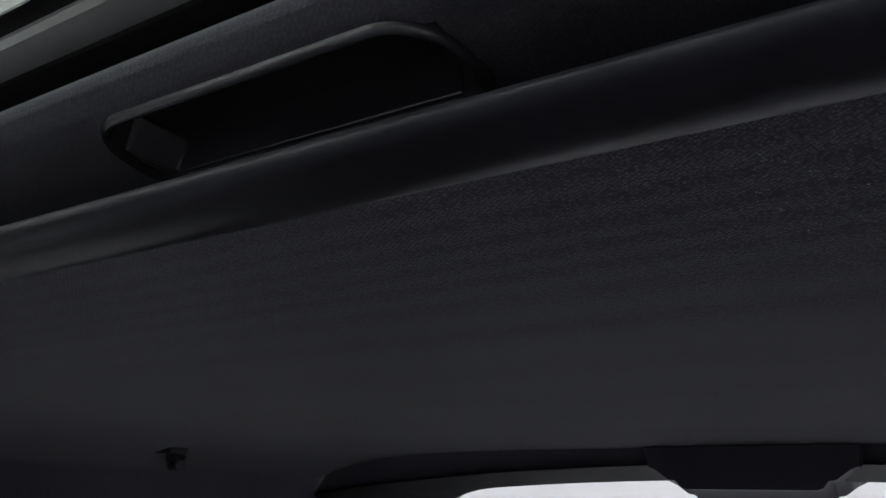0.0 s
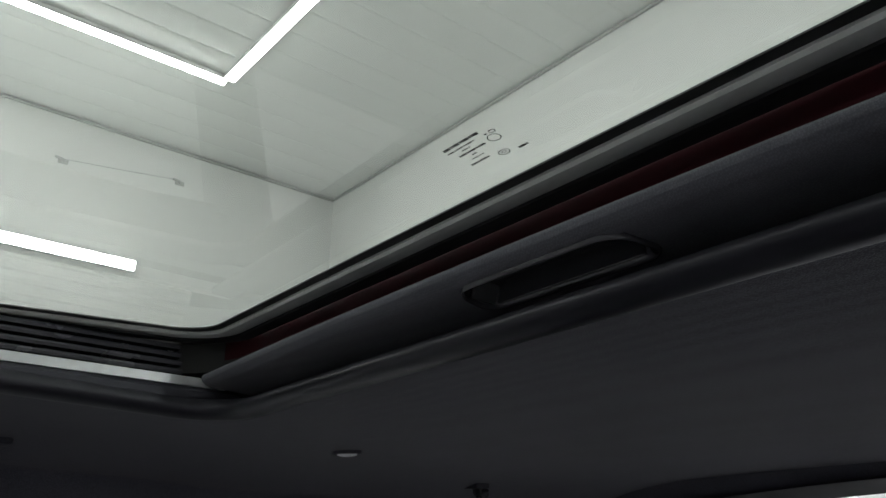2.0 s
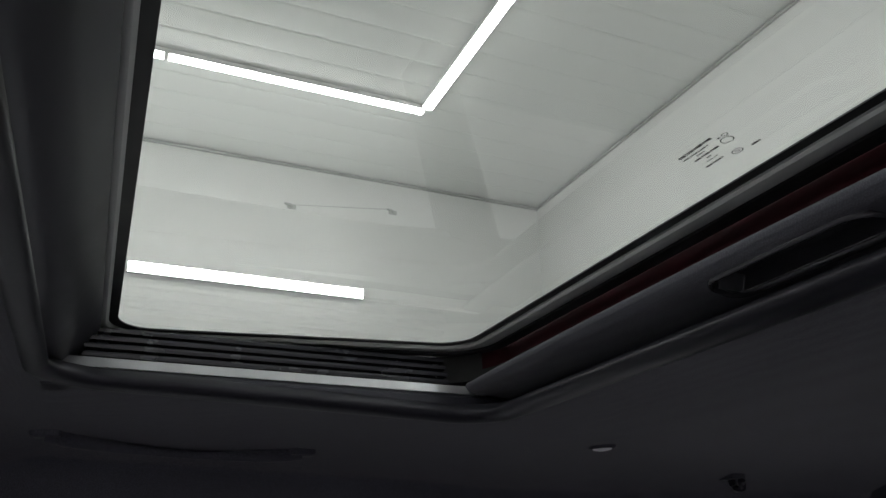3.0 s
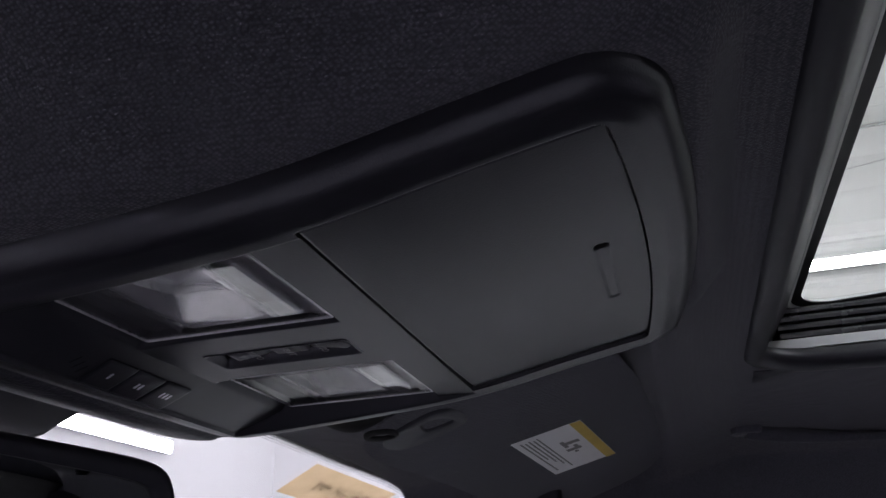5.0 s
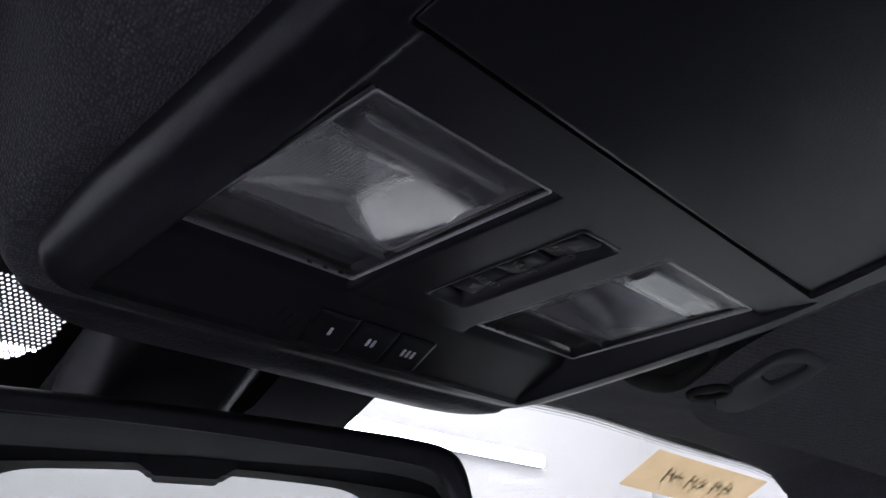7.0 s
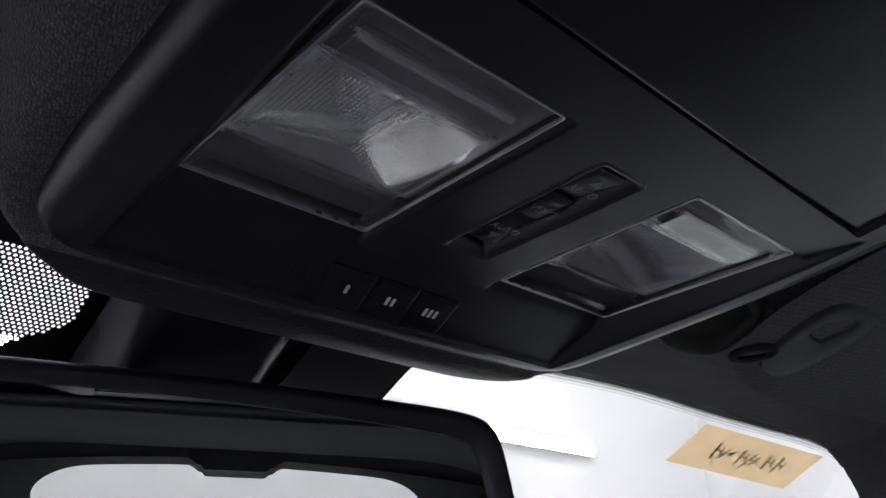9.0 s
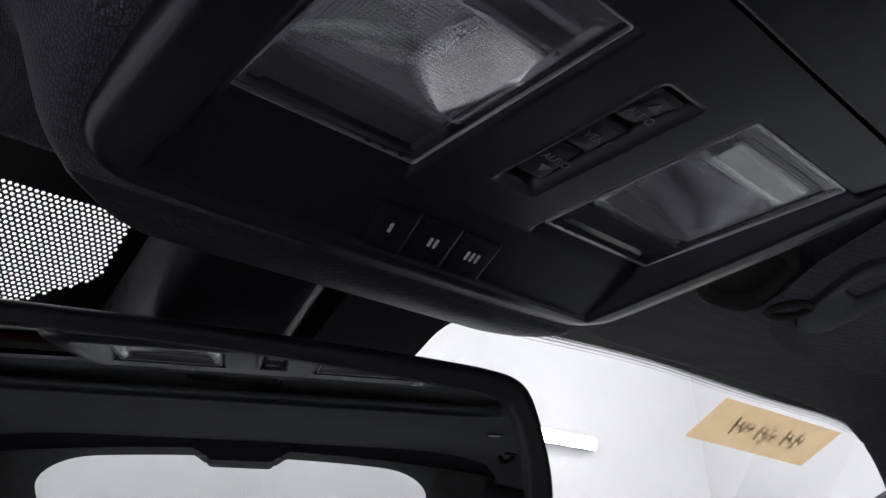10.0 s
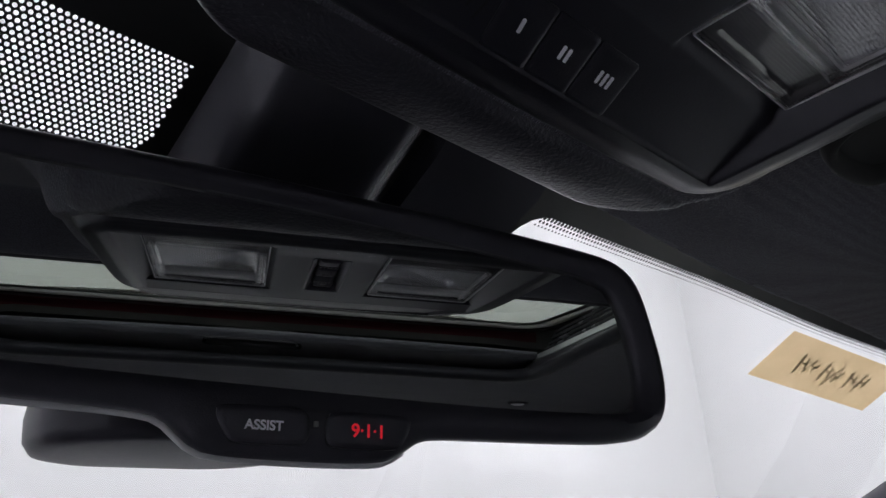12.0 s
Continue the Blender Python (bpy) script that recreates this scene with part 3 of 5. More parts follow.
def pull_cup():
    """The pull handle: a raised rim round a deep narrow pocket with a finger ledge."""
    x0, x1, y0, y1 = CUP
    loops = []
    for d, z in ((0.0030, 0.0014), (0.0029, -0.0010), (0.0022, -0.0022), (0.0012, -0.0024), (0.0004, -0.0018), (-0.0006, 0.0004), (-0.0030, 0.0130), (-0.0075, 0.0150)):
        slant = lambda x, y: 0.004 * (y - y0) / (y1 - y0) if x < x0 + 0.02 else 0.007 * (y1 - 0.010 - y) / (y1 - y0) if x > x1 - 0.02 else 0.0
        loop = [(x + slant(x, y), y) for x, y in round_rect(x0 - d, x1 + d, y0 - d, y1 + d, 0.0125 + d * 0.6, 7)]
        loops.append([(x, y, shade_height(x, min(y, SHADE_Y - 0.009)) + z) for x, y in loop])
    return loft(loops, True, False, True)


cup = part("handle", to_mesh("handle", *pull_cup(), PULL, True, 50), shade, "smooth black plastic pull handle")


def rear_ledge():
    """The raised lip along the rear of the pocket."""
    x0, x1, y0, _ = CUP
    return block(x0 + 0.010, x1 - 0.002, y0 + 0.0010, y0 + 0.0026, 0.0715, 0.0835, 0.0006)


def finger_ledge():
    """The sloping facet at the passenger end of the pocket, paler than the handle to look lit."""
    lean = Matrix.Translation((CUP[1] - 0.0010, 0, 0.0717)) @ Matrix.Rotation(radians(-24), 4, "Y")
    return moved(block(0, 0.006, -0.6490, -0.6290, 0, 0.011, 0.0008), lean)


part("rear_ledge", to_mesh("rear_ledge", *rear_ledge(), PULL, False), cup)
part("finger_ledge", to_mesh("finger_ledge", *finger_ledge(), LAMP_DARK, False), cup, "finger ledge in paler grey for the light on it")


def glass_mark():
    """The maker's mark in the glass: two rings and rows of unreadable print."""
    rows = []
    z = GLASS_Z - 0.0022
    for x, y, w, h in ((-0.014, -0.5945, 0.028, 0.0032), (-0.010, -0.5985, 0.022, 0.0014), (-0.011, -0.6015, 0.007, 0.0012), (-0.012, -0.6050, 0.021, 0.0024), (-0.010, -0.6085, 0.004, 0.0014), (-0.009, -0.6120, 0.010, 0.0010), (-0.006, -0.6165, 0.015, 0.0022), (-0.034, -0.6225, 0.007, 0.0026), (-0.029, -0.5990, 0.0025, 0.0014)):
        n = max(1, round(w / 0.0019))
        for k in range(n):
            a = x - w / 2 + w * k / n
            rows.append(block(a - 0.002, a - 0.002 + w / n * (0.45 + 0.13 * ((k * 7 + n) % 4)), y + 0.004 - h * 0.32, y + 0.004 + h * 0.32, z, z + 0.0002))
    for cx, cy, rx, ry in ((-0.0305, -0.6045, 0.0042, 0.0038), (-0.0225, -0.6195, 0.0040, 0.0028), (-0.0345, -0.5990, 0.0022, 0.0018), (-0.0225, -0.6195, 0.0018, 0.0012)):
        cx, cy = cx - 0.002, cy + 0.004
        a = [(cx + rx * math.cos(k * math.tau / 20), cy + ry * math.sin(k * math.tau / 20), z) for k in range(20)]
        b = [(cx + (rx - 0.0006) * math.cos(k * math.tau / 20), cy + (ry - 0.0006) * math.sin(k * math.tau / 20), z) for k in range(20)]
        rows.append(loft([a, b]))
    v, f = joined(*rows)
    return [(-0.2548 + (x + 0.258) * 0.875, -0.380 + (y + 0.385) * 0.875, z) for x, y, z in v], f


part("glass_mark", to_mesh("glass_mark", *glass_mark(), FRIT, False), sunroof, "small dark printed glass mark")

# ---------------------------------------------------------------- windscreen, sides and rear of the cabin
screen = thing("window_1", "clear car windscreen with a black printed border", "windscreen", kind="structure")


def screen_pane():
    xs, ys = span(-0.96, 0.96, 48), span(0.055, 1.02, 32)
    return to_mesh("pane", *grid(xs, ys, lambda x, y: glass_height(x, y) + 0.001, lambda x, y: y > windscreen_edge(x) - 0.06), CLEAR_GLASS, True, 80)


part("pane", screen_pane(), screen)


def on_screen(x, y, under=0.0):
    return (x, y, glass_height(x, y) - under)


def border():
    """The black print along the top, widened behind the mirror."""
    xs = span(-0.70, 0.70, 140)
    rows = []
    for k in range(7):
        rows.append([on_screen(x, windscreen_edge(x) + (k / 6 - 1) * 0.065, 0.0012) for x in xs])
    return loft(rows, False)


part("border_print", to_mesh("border_print", *border(), FRIT), screen, "black printed glass border")


def edge_dots():
    """Rows of shrinking dots where the border print fades out."""
    verts, faces = [], []
    x = 0.128
    while x < 0.60:
        for row, size in ((0, 0.00115), (1, 0.00085), (2, 0.00055)):
            px = x + (0.0014 if row % 2 else 0)
            cx, cy, _ = on_screen(px, windscreen_edge(px) + 0.0008 + 0.0024 * row)
            base = len(verts)
            verts += [on_screen(cx + size * math.cos(k * math.tau / 8), cy + size * math.sin(k * math.tau / 8), 0.0014) for k in range(8)]
            faces.append(tuple(range(base, base + 8)))
        x += 0.0028
    return verts, faces


tagged(part("dot_print", to_mesh("dot_print", *edge_dots(), FRIT, False), screen), kind="stuff")


def dotted_field():
    """Black print with a field of small clear holes, on the driver's side of the sensor cover."""
    verts, faces = [], []
    pitch = 0.0023
    step = pitch * math.sqrt(3) / 2
    x0, x1, y0, y1 = -0.182, -0.0545, 0.1290, 0.2340
    j, y = 0, y0
    while y < y1:
        i = 0
        x = x0 + (pitch / 2 if j % 2 else 0)
        while x < x1:
            inside = rect_gap(x, y, x0 + 0.002, -0.0572, y0 + 0.0028, 0.232, 0.006) < 0 and y < 0.1675 + 0.85 * (-0.0572 - x)
            hexa = [on_screen(x + pitch / math.sqrt(3) * math.cos(radians(30 + 60 * k)), y + pitch / math.sqrt(3) * math.sin(radians(30 + 60 * k)), 0.0012) for k in range(6)]
            base = len(verts)
            if inside:
                r = 0.00077
                around = []
                for k in range(12):
                    a = radians(30 + 30 * k)
                    if k % 2 == 0:
                        around.append(hexa[k // 2])
                    else:
                        p, q = hexa[k // 2], hexa[(k // 2 + 1) % 6]
                        around.append(tuple((p[c] + q[c]) / 2 for c in range(3)))
                hole = [on_screen(x + r * math.cos(radians(30 + 30 * k)), y + r * math.sin(radians(30 + 30 * k)), 0.0012) for k in range(12)]
                verts += around + hole
                faces += [(base + k, base + (k + 1) % 12, base + 12 + (k + 1) % 12, base + 12 + k) for k in range(12)]
            else:
                verts += hexa
                faces.append(tuple(range(base, base + 6)))
            x += pitch
            i += 1
        y += step
        j += 1
    def sheet(corners, under):
        return [on_screen(px, py, under) for px, py in corners], [tuple(range(len(corners)))]
    rim = [sheet([(-0.0563, 0.128), (0.118, 0.128), (0.118, 0.180), (0.05, 0.30), (-0.0563, 0.30)], 0.0013),
           sheet([(-0.19, 0.2330), (-0.05, 0.2330), (-0.05, 0.30), (-0.19, 0.30)], 0.0014),
           sheet([(0.117, 0.126), (0.142, 0.126), (0.136, 0.1352), (0.1290, 0.1370), (0.1240, 0.1402), (0.1205, 0.1448), (0.1185, 0.1500), (0.117, 0.1600)], 0.0015)]
    return joined((verts, faces), *rim)


part("dotted_print", to_mesh("dotted_print", *dotted_field(), FRIT, False), screen, "black print with small clear dots")


def pillar(side):
    path = [(side * x, y, z) for x, y, z in ((0.585, -0.10, -0.075), (0.612, 0.02, -0.070), (0.640, 0.10, -0.062), (0.695, 0.22, -0.105), (0.795, 0.46, -0.215), (0.92, 0.80, -0.40))]
    ob = part("pillar_trim", to_mesh("pillar_trim", *sweep(path, 0.042, 14, squash=0.8), TRIM, True, 60))
    tagged(ob, "dark windscreen pillar trim", "pillar", kind="structure")


pillar(1)
pillar(-1)


def lower_cabin():
    """Plain dark panels that close the cabin below the windows."""
    p = [block(-0.80, 0.80, -2.3, 1.3, -1.16, -1.10)]
    p += [block(-0.78, -0.70, -2.3, -0.62, -1.1, -0.46, 0.02), block(-0.78, -0.70, 0.60, 1.3, -1.1, -0.46, 0.02)]
    p.append(block(-0.80, 0.80, -1.80, -1.72, -1.1, -0.38, 0.02))
    return joined(*p)


tagged(part("cabin_panel", to_mesh("cabin_panel", *lower_cabin(), CABIN_CLOTH)), "dark plain panels closing the lower cabin", "panel", kind="structure")


# out of view: a light grey shelf that bounces light up to the rear headliner
BOUNCE_GREY = speckle(material("grey_bounce_surface", (0.4, 0.4, 0.41), 0.9), 20, (0.46, 0.46, 0.47), (0.54, 0.54, 0.55), 0.85, 0.95, 0.0004, 300)
tagged(part("bounce_shelf", to_mesh("bounce_shelf", *block(-0.80, 0.80, -2.30, -1.45, -0.42, -0.36, 0.02), BOUNCE_GREY)), "unseen grey shelf added to bounce light under the rear window", "shelf", kind="structure")

# unseen passenger door, kept dark to cut the light bounced on the console
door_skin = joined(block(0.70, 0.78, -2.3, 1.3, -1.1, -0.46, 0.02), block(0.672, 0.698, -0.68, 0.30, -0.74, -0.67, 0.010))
tagged(part("door_panel", to_mesh("door_panel", *door_skin, TRIM)), "unseen passenger door panel, darkened to cut bounced light", "panel", kind="structure")


def dash():
    """The plain dark dashboard under the windscreen."""
    return joined(block(-0.80, 0.80, 0.40, 1.30, -0.70, -0.53, 0.02), block(-0.69, 0.69, 0.42, 0.50, -1.09, -0.71))


tagged(part("dashboard", to_mesh("dashboard", *dash(), TRIM)), "plain dark dashboard under the windscreen", "dashboard", kind="structure")


def side_frame(side):
    """Roof rail, centre pillar and rear pillar with the two side window openings between them."""
    p = []
    rail_path = [(side * x, y, z) for x, y, z in ((0.59, 0.06, -0.080), (0.600, -0.20, -0.085), (0.605, -0.70, -0.085), (0.600, -1.15, -0.075), (0.590, -1.42, -0.05))]
    p.append(sweep(rail_path, 0.034, 12))
    p.append(sweep([(side * 0.605, -0.755, -0.06), (side * 0.66, -0.745, -0.24), (side * 0.74, -0.725, -0.50)], 0.045, 12))
    quarter = [(-1.10, -0.09, 0.61), (-1.42, 0.00, 0.60), (-2.15, -0.40, 0.68), (-1.72, -0.48, 0.74), (-1.26, -0.48, 0.74)]
    inner = [(side * x, y, z) for y, z, x in quarter]
    outer = [(side * (x + 0.03), y, z) for y, z, x in quarter]
    p.append(loft([inner, outer], True, True, True))
    return joined(*p)


for s in (1, -1):
    tagged(part("side_frame", to_mesh("side_frame", *side_frame(s), TRIM, True, 50)), "dark trim round the side windows of the car", "pillar", kind="structure")
    w = thing("window_2" if s > 0 else "window_3", "clear side window of the car", "window", kind="structure")
    for y0, y1 in ((0.20, -0.72), (-0.76, -1.24)):
        if s < 0 and y0 > 0:
            continue  # the driver's door stands open
        v = [(s * 0.622, y0, -0.10), (s * 0.622, y1, -0.10), (s * 0.75, y1, -0.46), (s * 0.75, y0 + (0.35 if y0 > 0 else 0), -0.46)]
        part("pane", to_mesh("pane", v, [(0, 1, 2, 3)], SIDE_GLASS if y0 > 0 else PRIVACY_GLASS, False), w)

rear = thing("window_4", "rear window of the car with a black top border", "window", kind="structure")
REAR_Y = -1.400


def on_rear(x, d):
    """A point of the rear window: d metres back from the edge of its clear part."""
    return (x * (1 + 0.12 * d), REAR_Y - d, 0.0150 - 0.028 * (x / 0.5) ** 2 - 0.46 * d)


def rear_pane():
    return to_mesh("pane", *grid(span(-0.62, 0.62, 20), span(-0.03, 0.80, 4), lambda x, d: 0), CLEAR_GLASS, False)


rear_mesh = rear_pane()
for v in rear_mesh.vertices:
    v.co = on_rear(v.co.x, v.co.y)
part("pane", rear_mesh, rear)


def rear_trim():
    """The strip that joins the headliner's rear edge to the glass."""
    xs = span(-0.61, 0.61, 60)
    rows = [[(x, -1.372, head_height(x, -1.372) + 0.001) for x in xs]]
    for k in range(1, 5):
        rows.append([])
        for x in xs:
            px, py, pz = on_rear(x, -0.004)
            a = k / 4
            rows[-1].append((x + (px - x) * a, -1.372 + (py + 1.372) * a - 0.004 * math.sin(a * math.pi), head_height(x, -1.372) * (1 - a) + (pz - 0.003) * a - 0.004 * math.sin(a * math.pi)))
    return loft(rows, False)


def rear_border():
    """Black border of the rear window, with round upper corners."""
    n = 10
    inner = [Vector(on_rear(x, d)) - Vector((0, 0, 0.003)) for x, d in resample(round_rect(-0.435, 0.435, 0.002, 0.60, 0.13, n), 120)]
    outer = [Vector(on_rear(x, d)) - Vector((0, 0, 0.003)) for x, d in resample(round_rect(-0.61, 0.61, -0.03, 0.80, 0.02, n), 120)]
    return loft([outer, inner])


part("top_trim", to_mesh("top_trim", *rear_trim(), HEADLINER, True, 60), rear, "charcoal cloth strip along the headliner")
part("border_print", to_mesh("border_print", *rear_border(), FRIT), rear, "black printed glass border")

stop_lamp = thing("brake_lamp", "dark brake lamp housing at the rear window top", "lamp")


def stop_housing():
    loops = []
    for y, drop in ((-1.345, 0.0), (-1.400, 0.0), (-1.425, 0.012)):
        prof = [(-0.126, 0.046), (-0.122, 0.026), (-0.112, 0.0220), (-0.097, 0.0130), (-0.089, 0.0120), (-0.083, 0.0055), (-0.076, 0.0035), (0.070, 0.0035), (0.077, 0.0055), (0.084, 0.0120), (0.092, 0.0130), (0.106, 0.0220), (0.116, 0.026), (0.122, 0.046)]
        loops.append([(x * 0.84 - 0.006, y, z - 0.004 - drop) for x, z in prof])
    return loft(loops, True, True, True)


part("housing", to_mesh("housing", *stop_housing(), TRIM, True, 40), stop_lamp)


def stop_lens():
    """The narrow red lens on the rear face of the housing."""
    return block(-0.056, 0.050, -1.436, -1.4255, -0.004, 0.020, 0.002)


part("lens", to_mesh("lens", *stop_lens(), RED_PAINT), stop_lamp, "narrow red lamp lens")
for x in (-0.053, 0.047):
    part("side_cover", to_mesh("side_cover", *block(x - 0.008, x + 0.008, -1.410, -1.360, 0.0015, 0.012, 0.001), TRIM), stop_lamp)

# ---------------------------------------------------------------- overhead console
console = thing("overhead_console", "black grained plastic overhead console with two reading lamps", "console")
SEAM = -0.0965
LENS_X0, LENS_X1, LENS_Y0, LENS_Y1 = 0.0295, 0.0890, -0.0770, 0.0
def console_depth(x, y):
    """How far a point lies inside the console's outline."""
    bowed = y + 0.25 * x * x * ease(-0.06, 0.05, y) - 0.8 * x * x * ease(-0.13, -0.20, y)
    return -rect_gap(x, bowed, EDGE_X0, EDGE_X1, EDGE_Y0, EDGE_Y1, 0.024)


def island(y):
    """The middle panel that carries the switch and the buttons."""
    return -0.0018 - 0.0008 * ease(-0.012, 0.006, y) - 0.287 * max(0.0, y - 0.006)


DOOR_MID, DOOR_HALF, DOOR_REAR = -0.0041, 0.0946, -0.1815
INNER_X, INNER_Y = 0.0955, 0.0345


def door_gap(x, y):
    """Distance outside (+) or inside (-) the sunglasses holder's door, whose rear edge bows."""
    bow = 0.0060 * (1 - ((x - DOOR_MID) / DOOR_HALF) ** 2) * ease(-0.12, -0.180, y)
    return rect_gap(x, y + bow, DOOR_MID - DOOR_HALF, DOOR_MID + DOOR_HALF, DOOR_REAR, SEAM + 0.02, 0.0035)


def console_height(x, y):
    """A flat border round the panel, rolled up outside, with steep inner walls down to the lamps."""
    s, top = console_depth(x, y), rim_level(y)
    roll = 0.0075
    band = top + 0.0016 * ease(0.0145, 0.0060, s)
    if s <= roll:
        k = max(s, 0.0) / roll
        return band + 0.017 * (1 - math.sqrt(max(0.0, 1 - (1 - k) ** 2))) + 0.012 * max(0.0, 1 - s / 0.0015)
    ax = abs(x)
    if y < SEAM:
        return band + (door_height(x, y) + 0.0045 - band) * ease(-0.0001, 0.0008, -door_gap(x, y))
    if ax > INNER_X or y > INNER_Y:
        return band
    floor = island(y)
    if LENS_Y0 - 0.0012 < y and ax > 0.0265:
        bed = 0.0006 + (floor - 0.0006) * ease(0.0005, 0.0065, y)
        floor = bed + (floor - bed) * (1 - ease(0.0265, 0.0292, ax))
    return max(band, min(floor, top + 1.4 * (INNER_X - ax), top + 0.0004 + 2.0 * (INNER_Y - y)))


def door_height(x, y):
    """The door lies flush with the border and is gently domed."""
    k = min(max((SEAM - y) / 0.09, 0.0), 1.0)
    return rim_level(y) + 0.0004 + 0.0016 * (max(x + 0.010, 0.0) / 0.10) ** 2.5 - 0.0008 * math.sin(math.pi * k) * (1 - ((x - DOOR_MID) / DOOR_HALF) ** 2)


def console_housing():
    def keep(x, y):
        if console_depth(x, y) < -0.0005:
            return False
        if LENS_X0 + 0.0008 < abs(x) < LENS_X1 - 0.0008 and LENS_Y0 + 0.0008 < y < LENS_Y1 - 0.0008:
            return False
        return not (SW_X0 < x < SW_X1 and SW_Y0 < y < SW_Y1)
    return to_mesh("housing", *grid(span(-0.118, 0.116, 350), span(-0.2100, -0.1790, 90) + span(-0.1784, 0.0575, 330), console_height, keep), PLASTIC, True, 50)


SW_X0, SW_X1, SW_Y0, SW_Y1 = -0.0075, 0.0110, -0.0715, -0.0105
part("housing", console_housing(), console)


HOLE_X = -0.0255


def bin_door():
    """The sunglasses holder's door: gently domed, with a thumb slot and a small screw hole."""
    def height(x, y):
        z = door_height(x, y)
        d = math.hypot(max(abs(x + 0.0005) - 0.0240, 0), y + 0.1722)
        z += 0.0005 * (1 - ease(0.0014, 0.0026, d))
        hole = math.hypot(x - HOLE_X, y + 0.1722)
        return z + 0.0042 * (1 - ease(0.0016, 0.0026, hole))
    rows = []
    for k in range(131):
        row = []
        for x in span(DOOR_MID - DOOR_HALF + 0.0006, DOOR_MID + DOOR_HALF - 0.0006, 320):
            back = DOOR_REAR - 0.0060 * (1 - ((x - DOOR_MID) / DOOR_HALF) ** 2) + 0.0006
            y = back + (SEAM - 0.0008 - back) * (k / 130) ** 1.3
            row.append((x, y, height(x, y)))
        rows.append(row)
    return to_mesh("bin_door", *loft(rows, False), PLASTIC, True, 50)


door = part("bin_door", bin_door(), console, "closed sunglasses holder door")
hole_wall = [[(HOLE_X + q * math.cos(k * math.tau / 16), -0.1722 + q * math.sin(k * math.tau / 16), door_height(HOLE_X, -0.1722) + z) for k in range(16)] for q, z in ((0.0023, 0.0006), (0.0020, 0.0018), (0.0010, 0.0020))]
part("hole_liner", to_mesh("hole_liner", *loft(hole_wall, True, False, True), DARK, True, 40), door, "small dark hole at the end of the thumb slot")
edge = door.modifiers.new("edge", "SOLIDIFY")
edge.thickness, edge.offset = 0.003, 1.0


def prism_lens(side):
    """A clear plate: rows of small pyramids within a ribbed border, and a smooth raised bar along the rear."""
    x0, x1, y0, y1 = LENS_X0, LENS_X1, LENS_Y0, LENS_Y1
    nx, ny = 50, 64
    px, py = (x1 - x0) / nx, (y1 - y0) / ny
    verts, faces = [], []

    def rise(i, j):
        edge = min(i, nx - i, j, ny - j)
        if edge < 5:
            return -0.0007
        if 8 <= j <= 17 and 5 < i < nx - 5:
            return -0.0004
        return 0.0006
    for j in range(ny + 1):
        for i in range(nx + 1):
            verts.append((side * (x0 + i * px), y0 + j * py, rise(i, j)))
    for j in range(ny):
        for i in range(nx):
            edge = min(i, nx - 1 - i, j, ny - 1 - j)
            a = j * (nx + 1) + i
            quad = (a, a + 1, a + nx + 2, a + nx + 1)[::-side]
            if edge == 4 or edge == 0 or (edge > 4 and 7 <= j <= 17 and 5 <= i <= nx - 6):
                faces.append(quad)
                continue
            z = sum(verts[q][2] for q in quad) / 4
            verts.append((side * (x0 + (i + 0.5) * px), y0 + (j + 0.5) * py, z - (0.00036 if edge < 4 else 0.00034)))
            faces += [(quad[k], quad[(k + 1) % 4], len(verts) - 1) for k in range(4)]
    outer = [(x0, y0), (x1, y0), (x1, y1), (x0, y1)]
    skirt = loft([[(side * x, y, z) for x, y in outer[::side]] for z in (0.003, -0.0007)])
    return joined((verts, faces), skirt)


def lamp_box():
    """The pale box behind a lens: sloping rear wall, flat top and a rib along the rear."""
    x0, x1, y0, y1 = LENS_X0 + 0.001, LENS_X1 - 0.001, LENS_Y0 + 0.001, LENS_Y1 - 0.020
    loops = [[(x, y, 0.0024) for x, y in round_rect(x0, x1, y0, y1, 0.002, 3)], [(x, y, 0.0120) for x, y in round_rect(x0 + 0.002, x1 - 0.002, y0 + 0.003, y1 - 0.002, 0.003, 3)], [(x, y, 0.0185) for x, y in round_rect(x0 + 0.004, x1 - 0.004, y0 + 0.006, y1 - 0.004, 0.004, 3)]]
    walls = loft(loops, True, False, True)
    return walls


def lamp_rib():
    """The pale rib along the rear of a lamp box."""
    return block(LENS_X0 + 0.0060, LENS_X1 - 0.0060, LENS_Y0 + 0.0098, LENS_Y0 + 0.0122, 0.0012, 0.0060, 0.0010)


def lens_rim():
    """The thin edge that frames a lens, pale grey for the light the clear plastic catches."""
    loops = []
    for d, z in ((0.0002, 0.0010), (0.0002, -0.0009), (-0.0003, -0.0011), (-0.0004, 0.0006)):
        loops.append([(x, y, z) for x, y in round_rect(LENS_X0 - d, LENS_X1 + d, LENS_Y0 - d, LENS_Y1 + d, 0.0012, 3)])
    return loft(loops)


def lamp_front():
    """The dark floor in front of the lamp box."""
    x0, x1, y0, y1 = LENS_X0 - 0.0015, LENS_X1 + 0.0015, LENS_Y1 - 0.0155, LENS_Y1 + 0.0020
    return loft([[(x, y, 0.0011) for x, y in round_rect(x0, x1, y0, y1, 0.001, 2)], [(x, y, 0.0080) for x, y in round_rect(x0, x1, y0, y1, 0.001, 2)]], True, False, True)


